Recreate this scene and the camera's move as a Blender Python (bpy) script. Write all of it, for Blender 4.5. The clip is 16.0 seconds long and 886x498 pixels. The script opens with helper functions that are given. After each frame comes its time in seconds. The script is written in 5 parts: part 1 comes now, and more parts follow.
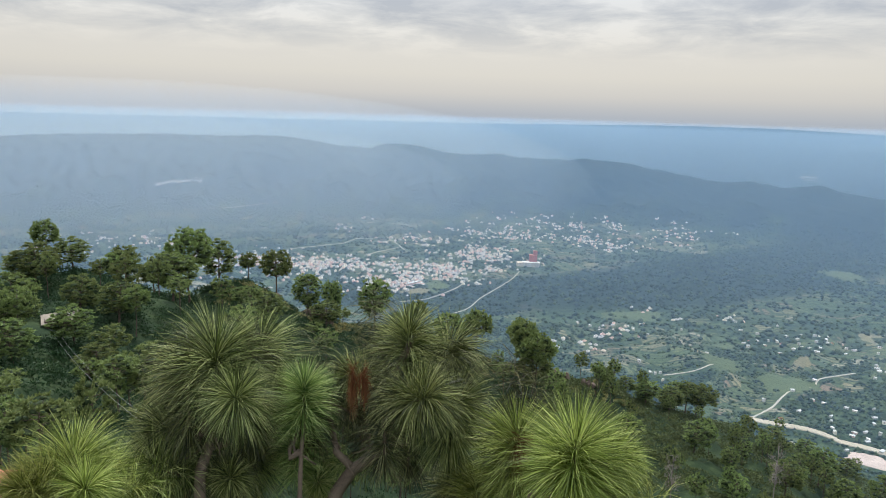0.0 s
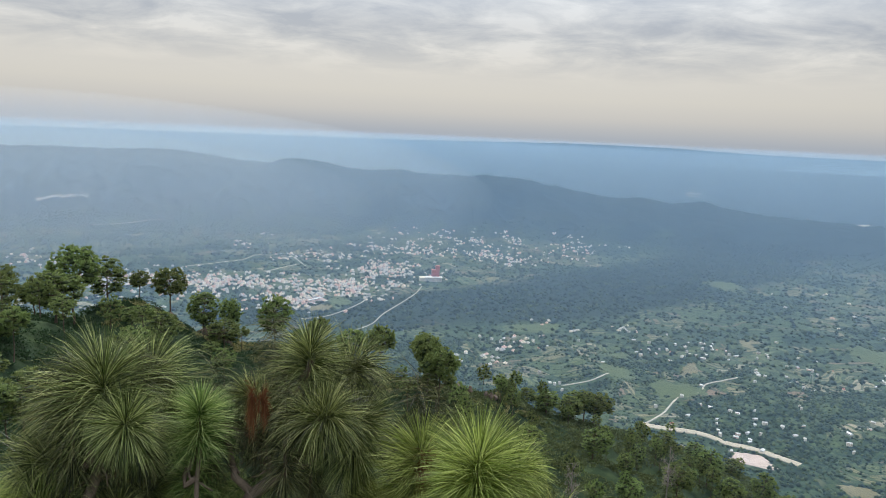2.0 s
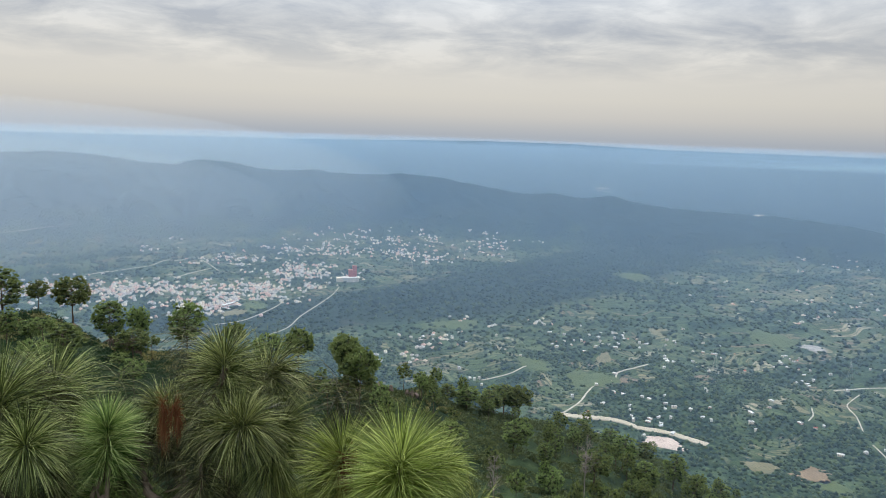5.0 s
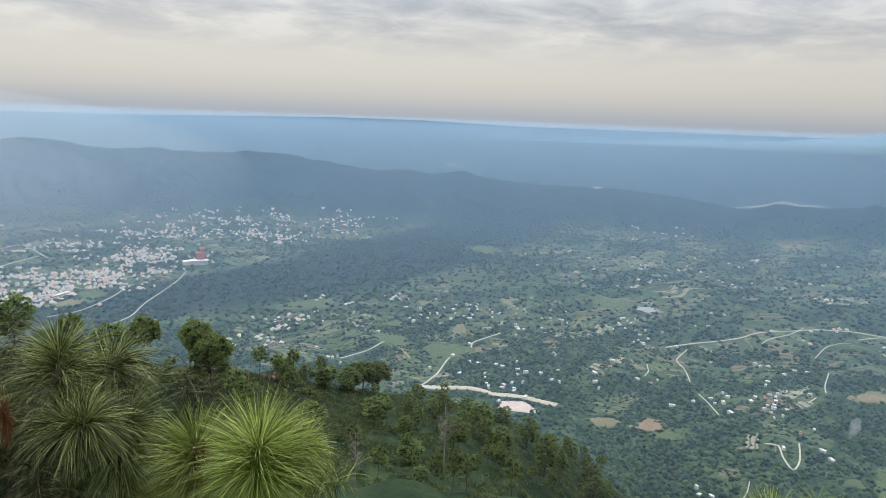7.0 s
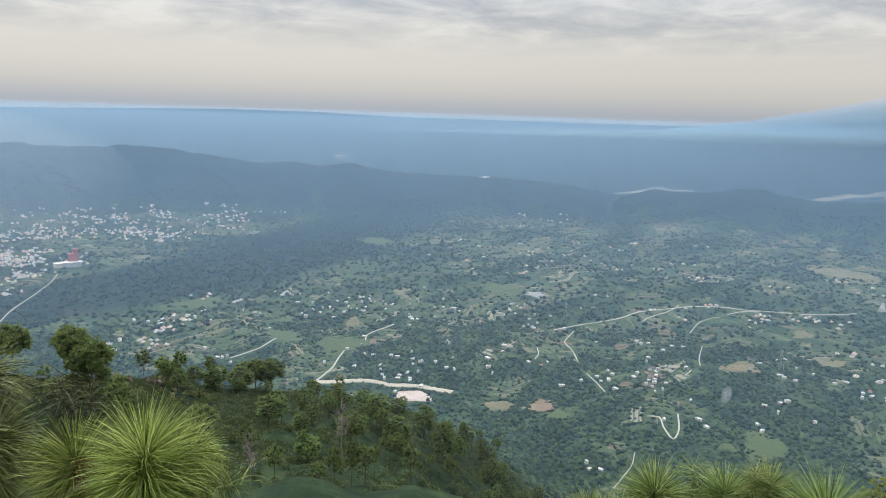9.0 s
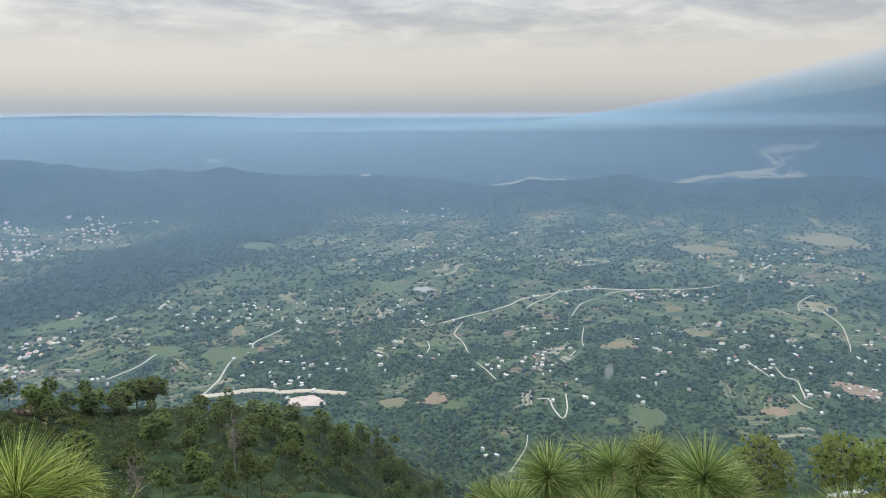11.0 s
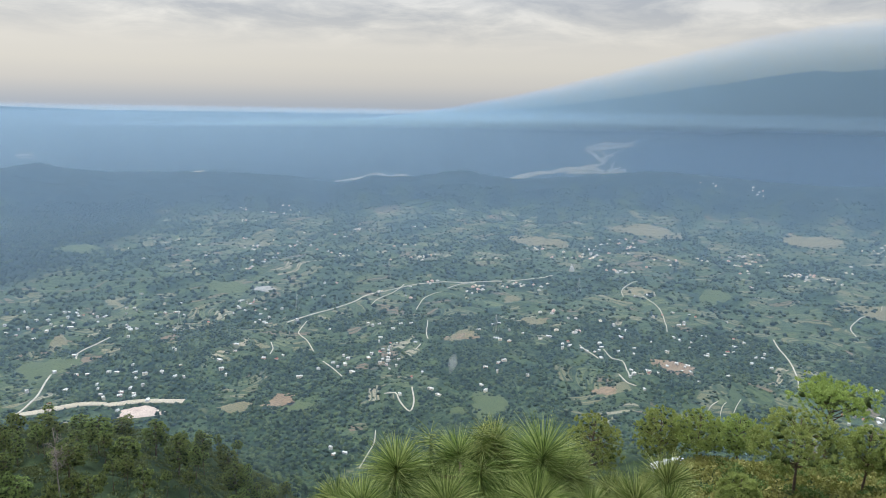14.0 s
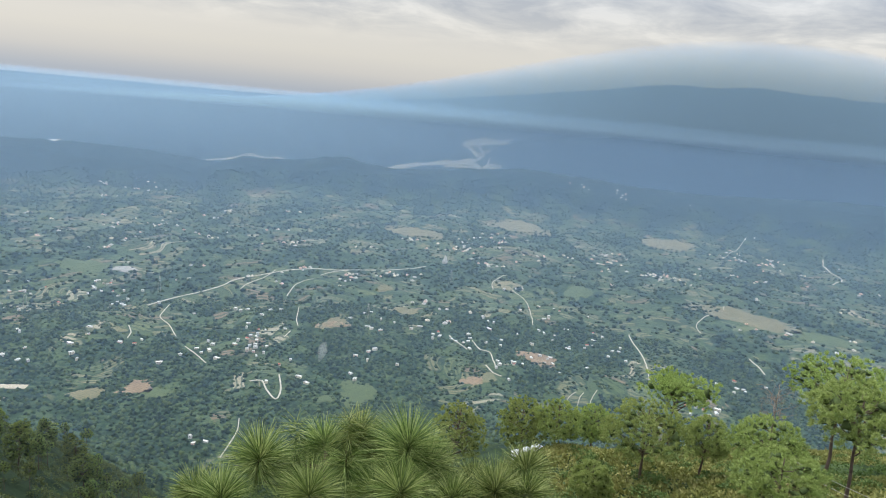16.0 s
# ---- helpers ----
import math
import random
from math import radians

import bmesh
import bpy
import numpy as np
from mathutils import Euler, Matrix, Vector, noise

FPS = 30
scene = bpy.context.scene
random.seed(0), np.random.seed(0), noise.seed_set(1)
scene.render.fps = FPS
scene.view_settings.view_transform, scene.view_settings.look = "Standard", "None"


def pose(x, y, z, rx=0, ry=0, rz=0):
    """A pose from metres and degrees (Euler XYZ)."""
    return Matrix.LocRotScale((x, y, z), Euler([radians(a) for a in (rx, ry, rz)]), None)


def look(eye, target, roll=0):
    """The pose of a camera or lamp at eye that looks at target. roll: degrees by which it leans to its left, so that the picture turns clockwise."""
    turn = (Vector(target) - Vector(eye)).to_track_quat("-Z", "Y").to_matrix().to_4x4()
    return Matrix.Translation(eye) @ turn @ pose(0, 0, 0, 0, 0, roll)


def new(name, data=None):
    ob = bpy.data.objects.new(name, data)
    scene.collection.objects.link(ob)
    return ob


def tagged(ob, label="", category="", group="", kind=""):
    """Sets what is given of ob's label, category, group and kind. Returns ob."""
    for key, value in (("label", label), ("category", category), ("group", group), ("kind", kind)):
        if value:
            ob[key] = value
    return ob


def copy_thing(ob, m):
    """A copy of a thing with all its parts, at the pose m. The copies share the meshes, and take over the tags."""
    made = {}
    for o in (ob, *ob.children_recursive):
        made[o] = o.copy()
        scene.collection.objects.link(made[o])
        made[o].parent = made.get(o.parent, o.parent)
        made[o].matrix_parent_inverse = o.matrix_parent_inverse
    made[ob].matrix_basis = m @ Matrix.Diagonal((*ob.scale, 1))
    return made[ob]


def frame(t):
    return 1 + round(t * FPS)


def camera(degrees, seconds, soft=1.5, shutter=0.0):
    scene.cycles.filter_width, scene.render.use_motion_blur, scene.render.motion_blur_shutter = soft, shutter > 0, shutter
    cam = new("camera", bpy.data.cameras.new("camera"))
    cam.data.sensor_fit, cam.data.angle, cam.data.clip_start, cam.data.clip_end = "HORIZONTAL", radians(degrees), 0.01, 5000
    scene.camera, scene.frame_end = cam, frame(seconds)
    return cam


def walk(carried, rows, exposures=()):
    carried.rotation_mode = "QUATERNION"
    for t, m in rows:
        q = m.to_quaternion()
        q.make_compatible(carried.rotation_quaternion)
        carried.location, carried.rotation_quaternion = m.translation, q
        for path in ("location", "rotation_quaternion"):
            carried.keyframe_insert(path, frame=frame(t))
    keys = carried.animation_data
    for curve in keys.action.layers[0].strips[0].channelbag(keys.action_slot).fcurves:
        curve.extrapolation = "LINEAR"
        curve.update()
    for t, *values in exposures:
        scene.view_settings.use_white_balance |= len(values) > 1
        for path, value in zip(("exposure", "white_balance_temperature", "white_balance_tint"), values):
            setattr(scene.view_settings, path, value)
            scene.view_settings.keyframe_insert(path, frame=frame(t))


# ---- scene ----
# ---------- the camera: it turns on one spot of a hilltop terrace, 450 m above the valley ----------
cam = camera(62.6, 16.0, soft=0.7)
EYE = 450.0
TURNS = [
    (0.0, 79.42, -1.69, 0.49), (0.5, 79.74, -1.61, -2.24), (1.0, 80.12, -1.79, -4.78), (1.5, 80.5, -2.18, -6.44),
    (2.0, 80.9, -2.5, -7.14), (2.5, 81.24, -2.68, -7.11), (3.0, 81.5, -2.71, -6.8), (5.5, 80.69, -1.77, -17.03),
    (6.0, 80.27, -1.77, -20.27), (6.5, 79.89, -1.92, -22.99), (7.0, 79.62, -2.06, -25.38), (7.5, 79.42, -2.24, -27.48),
    (8.0, 79.29, -2.34, -29.51), (8.5, 79.23, -2.14, -31.73), (9.0, 79.22, -1.8, -34.1), (11.5, 79.07, 0.19, -45.74),
    (12.0, 78.98, 0.08, -47.68), (12.5, 78.96, -0.04, -49.68), (13.0, 79.0, -0.18, -51.72), (13.5, 79.01, -0.48, -53.82),
    (14.0, 78.94, -0.95, -55.93), (14.5, 78.84, -1.72, -58.16), (15.0, 78.76, -2.84, -60.51), (15.5, 78.69, -4.09, -62.91),
    (16.0, 78.59, -5.31, -65.07),
]
walk(cam, [(t, pose(0.001 * t, 0, EYE + 0.0012 * t, rx, ry, rz)) for t, rx, ry, rz in TURNS], exposures=[(0, -0.02, 6400, 10), (2.5, -0.15, 6400, 10), (6, -0.1, 6400, 10), (11.5, -0.03, 6400, 10), (13.5, -0.02, 6400, 10), (16, 0.07, 6400, 10)])

# ---------- sky, sun and haze ----------
SUN_AZ, SUN_EL = 2.0, 60.0  # degrees to the right of +y, and up


def node(tree, kind, at=None, **values):
    n = tree.nodes.new(kind)
    for key, value in values.items():
        setattr(n, key, value)
    for key, value in (at or {}).items():
        if hasattr(value, "is_output"):
            tree.links.new(value, n.inputs[key])
        else:
            n.inputs[key].default_value = value
    return n


def math_node(tree, operation, a, b=0.0, c=None, clamp=False):
    n = node(tree, "ShaderNodeMath", {0: a, 1: b}, operation=operation, use_clamp=clamp)
    if c is not None:
        if hasattr(c, "is_output"):
            tree.links.new(c, n.inputs[2])
        else:
            n.inputs[2].default_value = c
    return n.outputs[0]


def ramp(tree, value, stops, interpolation="LINEAR"):
    n = node(tree, "ShaderNodeValToRGB", {0: value})
    n.color_ramp.interpolation = interpolation
    e = n.color_ramp.elements
    while len(e) < len(stops):
        e.new(0.5)
    for el, (pos, col) in zip(e, stops):
        el.position = pos
        el.color = (*col, 1) if len(col) == 3 else col
    return n.outputs[0]


def mix(tree, fac, a, b, blend="MIX"):
    n = node(tree, "ShaderNodeMix", {0: fac, 6: a, 7: b}, data_type="RGBA", blend_type=blend)
    return n.outputs[2]


def grey(v):
    return (v, v, v, 1)


world = bpy.data.worlds.new("overcast_sky")
scene.world = world
world.use_nodes = True
wt = world.node_tree
wt.nodes.clear()
sky = node(wt, "ShaderNodeTexSky", sky_type="NISHITA", sun_disc=False, sun_elevation=radians(SUN_EL), sun_rotation=radians(SUN_AZ),
           air_density=1.0, dust_density=3.0)
tc = node(wt, "ShaderNodeTexCoord")
sep = node(wt, "ShaderNodeSeparateXYZ", {0: tc.outputs["Generated"]})
up = math_node(wt, "MAXIMUM", sep.outputs[2], 0.0)
lift = math_node(wt, "ADD", up, 0.14)
flat = node(wt, "ShaderNodeCombineXYZ", {0: math_node(wt, "DIVIDE", sep.outputs[0], lift), 1: math_node(wt, "DIVIDE", sep.outputs[1], lift), 2: 0.0})
big = node(wt, "ShaderNodeTexNoise", {"Vector": flat.outputs[0], "Scale": 1.9, "Detail": 9.0, "Roughness": 0.6, "Distortion": 0.35})
veil = ramp(wt, up, [(0.0, (0.37, 0.40, 0.44)), (0.011, (0.43, 0.44, 0.45)), (0.026, (0.52, 0.505, 0.475)), (0.05, (0.585, 0.56, 0.505)), (0.075, (0.60, 0.575, 0.525)), (0.14, (0.52, 0.53, 0.54)), (0.3, (0.85, 0.92, 1.0)), (1.0, (1.5, 1.65, 1.85))])
dark = ramp(wt, big.outputs["Fac"], [(0.36, (1.22, 1.2, 1.16)), (0.46, (1.02, 1.02, 1.01)), (0.62, (0.76, 0.79, 0.84))])
deck = node(wt, "ShaderNodeMapRange", {"Value": up, "From Min": 0.06, "From Max": 0.125, "To Min": 0.0, "To Max": 1.0}, interpolation_type="SMOOTHSTEP")
clouds = mix(wt, deck.outputs[0], (1, 1, 1, 1), dark)
cover = mix(wt, 1.0, veil, clouds, "MULTIPLY")
to_sun = node(wt, "ShaderNodeVectorMath", {0: tc.outputs["Generated"], 1: (math.sin(radians(SUN_AZ)) * 0.94, math.cos(radians(SUN_AZ)) * 0.94, 0.34)}, operation="DOT_PRODUCT")
glow = node(wt, "ShaderNodeMapRange", {"Value": to_sun.outputs["Value"], "From Min": 0.55, "From Max": 1.0, "To Min": 1.02, "To Max": 1.09}, interpolation_type="SMOOTHSTEP")
lit = node(wt, "ShaderNodeVectorMath", {0: cover, "Scale": glow.outputs[0]}, operation="SCALE")
both = node(wt, "ShaderNodeAddShader", {
    0: node(wt, "ShaderNodeBackground", {"Color": sky.outputs[0], "Strength": 0.008}).outputs[0],
    1: node(wt, "ShaderNodeBackground", {"Color": lit.outputs[0], "Strength": 1.1}).outputs[0]})
node(wt, "ShaderNodeOutputWorld", {0: both.outputs[0]})

sun_data = bpy.data.lights.new("sun", "SUN")
sun_data.energy, sun_data.angle, sun_data.color = 3.2, radians(14), (1.0, 0.95, 0.87)
sun = new("sun", sun_data)
sun.matrix_world = look((0, 0, 900), (-math.sin(radians(SUN_AZ)) * 100, -math.cos(radians(SUN_AZ)) * 100, 900 - 100 * math.tan(radians(SUN_EL))))

# ---------- materials ----------


def material(name):
    m = bpy.data.materials.new(name)
    m.use_nodes = True
    t = m.node_tree
    t.nodes.clear()
    return m, t


def finish(t, color, rough=0.8, bump=None, dist=0.1, strength=0.5, metal=0.0, spec=0.3, translucent=None):
    at = {"Base Color": color, "Roughness": rough, "Metallic": metal, "Specular IOR Level": spec}
    b = node(t, "ShaderNodeBsdfPrincipled", at)
    if bump is not None:
        bn = node(t, "ShaderNodeBump", {"Height": bump, "Distance": dist, "Strength": strength})
        t.links.new(bn.outputs[0], b.inputs["Normal"])
    out = b.outputs[0]
    if translucent is not None:
        tr = node(t, "ShaderNodeBsdfTranslucent", {"Color": color})
        out = node(t, "ShaderNodeMixShader", {0: translucent, 1: out, 2: tr.outputs[0]}).outputs[0]
    node(t, "ShaderNodeOutputMaterial", {0: out})


def coords(t, scale=1.0, kind="Object"):
    c = node(t, "ShaderNodeTexCoord").outputs[kind]
    if scale != 1.0:
        c = node(t, "ShaderNodeVectorMath", {0: c, "Scale": scale}, operation="SCALE").outputs[0]
    return c


def noise_tex(t, scale, detail=4.0, rough=0.55, vector=None, distortion=0.0):
    return node(t, "ShaderNodeTexNoise", {"Vector": vector if vector is not None else coords(t), "Scale": scale, "Detail": detail, "Roughness": rough, "Distortion": distortion}).outputs["Fac"]


def plain(name, a, b, scale=3.0, rough=0.8, bump_scale=None, dist=0.02, metal=0.0, spec=0.3, spread=0.0, translucent=None):
    """A surface that wavers between two colours at two scales."""
    m, t = material(name)
    n = math_node(t, "ADD", math_node(t, "MULTIPLY", noise_tex(t, scale), 0.65), math_node(t, "MULTIPLY", noise_tex(t, scale * 9, 3), 0.35))
    col = ramp(t, n, [(0.3, a), (0.7, b)])
    if spread:
        rnd = node(t, "ShaderNodeObjectInfo").outputs["Random"]
        hsv = node(t, "ShaderNodeHueSaturation", {"Color": col, "Value": math_node(t, "MULTIPLY_ADD", rnd, spread, 1 - spread / 2)})
        col = hsv.outputs[0]
    finish(t, col, rough, noise_tex(t, bump_scale or scale * 6), dist, 0.5, metal, spec, translucent)
    return m

# ---------- the lie of the land ----------
# Bearings (degrees from +y towards +x) and heights of the skyline; the land is one sheet in rings round the terrace.
CREST_R, FRONT_R, RISE_R, RIM_R, FAR_R = 3750.0, 3480.0, 4050.0, 4850.0, 4900.0
# far rim, angle above the level of the eye
RIM = [(-60, -0.8), (-20, -0.8), (3, -0.72), (17, -0.42), (24, -0.42), (31, -0.62), (52, -0.62), (57, -0.6), (62, -0.4), (68, 0.0), (74, 0.3), (80, 0.38), (87, 0.5), (93, 0.42), (110, 0.4), (140, 0.0), (180, -0.9), (300, -0.8)]
# high range behind the rim, degrees added to it
RANGE = [(-60, 0.0), (50, 0.0), (56, 0.07), (60, 0.22), (66, 0.5), (72, 1.01), (77, 1.66), (80, 2.16), (82.5, 2.41), (84, 2.3), (86, 2.38), (88, 2.56), (89.4, 2.45), (91, 2.3), (92.6, 2.38), (94, 2.2), (96, 2.23), (100, 1.94), (110, 1.58), (140, 0.0), (300, 0.0)]
# wooded middle range
CREST = [(-60, -3.0), (-31.4, -2.35), (-27.4, -2.15), (-23, -2.08), (-17.6, -2.12), (-13.5, -2.04), (-11.4, -2.22), (-8.6, -2.66), (-6.3, -2.85), (-4.4, -2.4), (-2.2, -2.6), (-0.1, -3.05), (2.2, -3.15), (3.4, -2.97), (6, -3.2), (9, -3.3), (10.7, -3.12), (13.4, -3.32), (15.9, -3.7),
         (18.4, -4.12), (20.6, -4.4), (22.5, -4.2), (24.6, -4.52), (25.2, -4.5), (26.9, -4.18), (28.9, -4.66), (31.7, -4.95), (35, -5.03), (38.5, -5.02), (41.2, -5.2), (43.6, -5.4), (47.4, -5.88), (50, -6.1), (56, -6.0), (60, -6.1), (66, -5.8), (72, -5.2), (78, -5.3), (86, -4.9), (92, -4.4), (97, -4.1), (130, -5.0), (180, -5.0), (300, -3.5)]
# darker hills before its eastern half
FRONT = [(-60, -12), (46.4, -12), (47.8, -6.15), (49, -5.75), (50.2, -5.35), (51, -5.42), (52, -5.44), (54.1, -5.34), (55.9, -5.1), (57.7, -4.85), (59.6, -5.2), (61.6, -5.45), (64.6, -5.32), (67.3, -4.95), (70.2, -4.67), (72.2, -4.5), (75, -4.63), (77.7, -4.76), (79.8, -4.95), (85.5, -5.0), (91, -4.9), (97, -4.8), (110, -5.2), (120, -12), (300, -12)]
# hills before the far river
BACK = [(-60, -9), (62, -9), (66, -4.6), (67.9, -3.8), (69.6, -3.05), (71.7, -2.35), (74.3, -1.8), (77.2, -1.6), (78.9, -1.25), (81.4, -1.3), (84.2, -1.42), (87, -1.53), (90.7, -1.52), (96.5, -1.66), (110, -3), (120, -9), (300, -9)]
# the hill that the terrace stands on: bearing, near shoulder (r, z), crest (r, z)
SPUR = [
    (-70, 80, 424, 190, 432), (-33, 80, 411.5, 195, 411), (-25, 85, 407.2, 200, 406.5), (-20, 90, 401.8, 212, 398.5), (-15.5, 95, 396.0, 222, 398), (-11.8, 105, 390.5, 230, 388), (-7.4, 115, 381.8, 240, 377.5), (-3.8, 130, 373.8, 248, 370),
    (3.9, 155, 362.5, 265, 357.5), (9.8, 175, 351.5, 285, 350), (15.6, 195, 337.2, 325, 323), (22.4, 215, 330.8, 372, 303.5), (27, 220, 327.0, 395, 286), (32.7, 240, 315.5, 430, 264), (37, 290, 280.5, 455, 236), (40.6, 340, 248.5, 480, 203),
    (43, 350, 232.0, 485, 184), (47, 250, 285, 400, 190), (56, 60, 400, 120, 350), (63, 30, 429, 46, 423), (67.3, 30, 430, 46, 424.2), (71.4, 30, 430.5, 46, 425.8), (77.6, 30, 431, 46, 428.2), (82, 30, 431.5, 47, 428.4),
    (90, 32, 432.5, 52, 428), (96, 32, 434, 60, 426.5), (110, 32, 437, 60, 431), (140, 40, 446, 150, 455), (230, 40, 448, 150, 460), (290, 80, 424, 190, 432),
]
# ravine below the town's scarp, x, y, depth, half width
RAVINE = [(-250, 1750, 60, 150), (150, 1800, 80, 180), (550, 1950, 95, 230), (1050, 2250, 95, 260), (1600, 2700, 70, 260), (2000, 3100, 30, 200)]


def table(rows, column):
    return np.array([r[0] for r in rows], float), np.array([r[column] for r in rows], float)


def by_bearing(az, rows, column=1):
    a, v = table(rows, column)
    return np.interp((az + 70.0) % 360.0, a + 70.0, v)


def waves(x, y, size, seed):
    """Smooth uneven swell of about unit height."""
    rng = np.random.RandomState(seed)
    out = np.zeros_like(x)
    for _ in range(7):
        ang, k, ph = rng.uniform(0, 6.28), rng.uniform(0.6, 1.7) * 6.28 / size, rng.uniform(0, 6.28)
        out += np.sin((x * np.cos(ang) + y * np.sin(ang)) * k + ph)
    return out / 2.6


def smooth(a, b, v):
    s = np.clip((v - a) / (b - a), 0, 1)
    return s * s * (3 - 2 * s)


def ravine_drop(x, y):
    drop = np.zeros_like(x)
    for (x0, y0, d0, w0), (x1, y1, d1, w1) in zip(RAVINE, RAVINE[1:]):
        dx, dy = x1 - x0, y1 - y0
        s = np.clip(((x - x0) * dx + (y - y0) * dy) / (dx * dx + dy * dy), 0, 1)
        d = np.hypot(x - x0 - s * dx, y - y0 - s * dy)
        drop = np.maximum(drop, (d0 + s * (d1 - d0)) * np.exp(-(d / (w0 + s * (w1 - w0))) ** 2))
    return drop


def land(x, y):
    """Height of the ground."""
    x, y = np.asarray(x, float), np.asarray(y, float)
    r, az = np.hypot(x, y) + 1e-6, np.degrees(np.arctan2(x, y))
    t = np.tan
    # valley floor, then the rise towards the far rim
    rim = np.radians(by_bearing(az, RIM))
    s = smooth(RISE_R, RIM_R, r) * 0.35 + 0.65 * np.clip((r - RISE_R) / (RIM_R - RISE_R), 0, 1)
    low = np.arctan(EYE / RISE_R)
    high = np.radians(by_bearing(az, RANGE)) * smooth(4740, RIM_R + 10, r)
    valley = np.where(r < RISE_R, 0.0, EYE + r * t(-low * (1 - s) + rim * s + high))
    swell = waves(x, y, 520, 3) * 9 + waves(x, y, 170, 4) * 3.5
    swell *= smooth(500, 1000, r) * (1 - smooth(3300, 3700, r))
    valley = valley + swell - ravine_drop(x, y) + waves(x, y, 260, 8) * 10 * smooth(3900, 4250, r) * (1 - smooth(4500, 4850, r))
    # middle range
    top = EYE + CREST_R * t(np.radians(by_bearing(az, CREST)))
    u = np.where(r < CREST_R, (r - CREST_R) / 430, (r - CREST_R) / 200)
    # spurs and gullies run down its flanks
    flank = np.exp(-((u + 1.05) / 0.45) ** 2)
    gully = np.abs(np.sin(az * 0.9 + 1.6 * waves(x, y, 380, 13))) * 0.6 + np.abs(np.sin(az * 2.1 + 2.0 * waves(x, y, 260, 14))) * 0.4
    fold = 1 + (0.2 * waves(x, y, 420, 11) + 0.34 * (gully - 0.55)) * flank
    rough = waves(x, y, 75, 12) * 3.0 + waves(x, y, 24, 15) * 2.2
    valley = np.maximum(valley, top * np.exp(-u * u) * fold - 2 + rough * np.exp(-u * u))
    top = EYE + FRONT_R * t(np.radians(by_bearing(az, FRONT)))
    u = np.where(r < FRONT_R, (r - FRONT_R) / 330, (r - FRONT_R) / 170)
    fold = 1 + 0.4 * (gully - 0.55) * np.exp(-((u + 1.05) / 0.45) ** 2)
    valley = np.maximum(valley, top * np.exp(-u * u) * fold - 2 + rough * np.exp(-u * u))
    top = EYE + 4420 * t(np.radians(by_bearing(az, BACK)))
    u = (r - 4420) / np.where(r < 4420, 170, 120)
    valley = np.maximum(valley, top * np.exp(-u * u))
    # the home hill
    r1, z1, rc, zc = (by_bearing(az, SPUR, c) for c in (1, 2, 3, 4))
    hill = np.where(r < 4, 443.2 - r * 0.1, 442.8 - (r - 4) * 0.35)
    hill = np.where(r > 12, 440 + (z1 - 440) * np.clip((r - 12) / (r1 - 12), 0, 1), hill)
    hill = np.where(r > r1, z1 + (zc - z1) * (r - r1) / (rc - r1), hill)
    hill = np.where(r > rc, zc - (r - rc) * 0.45 - np.minimum(r - rc, 60) * 0.25, hill)
    hill = hill + (waves(x, y, 60, 5) * 2.2 + waves(x, y, 22, 6) * 0.7) * smooth(55, 100, r) * (1 - smooth(900, 1400, r)) + waves(x, y, 9, 7) * 0.25 * smooth(8, 30, r)
    d = hill - valley
    return valley + np.where(d > 30, d, np.where(d < -30, 0, (d + 30) ** 2 / 120))


def farmed(x, y):
    """How far the land is cleared and farmed, 0 to 1."""
    r, az = np.hypot(x, y), np.degrees(np.arctan2(x, y))
    f = 0.5 + 0.33 * waves(x, y, 420, 21) + 0.3 * waves(x, y, 150, 22)
    f -= 0.9 * smooth(25, 60, ravine_drop(x, y)) + 1.2 * smooth(2950, 3350, r) + 0.55 * (1 - smooth(950, 1350, r + 130 * waves(x, y, 300, 23)))
    return np.clip(f, 0, 1)


def pinewood_shade(x, y):
    """Where the ground is near-black: close, dark pine forest on the ranges and the slopes of the ravine, and painted
    shade under the home hill's shrubs.
    """
    r = np.hypot(x, y)
    # last term: shade between the near hill's shrubs, put in as dark ground
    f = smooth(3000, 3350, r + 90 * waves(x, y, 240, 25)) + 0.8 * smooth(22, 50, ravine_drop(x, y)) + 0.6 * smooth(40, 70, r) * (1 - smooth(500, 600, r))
    return np.clip(f, 0, 1)


def along(x, y):
    """Distance along the foot of the hill: terraces follow it."""
    return np.arctan2(x, y) * 1500.0


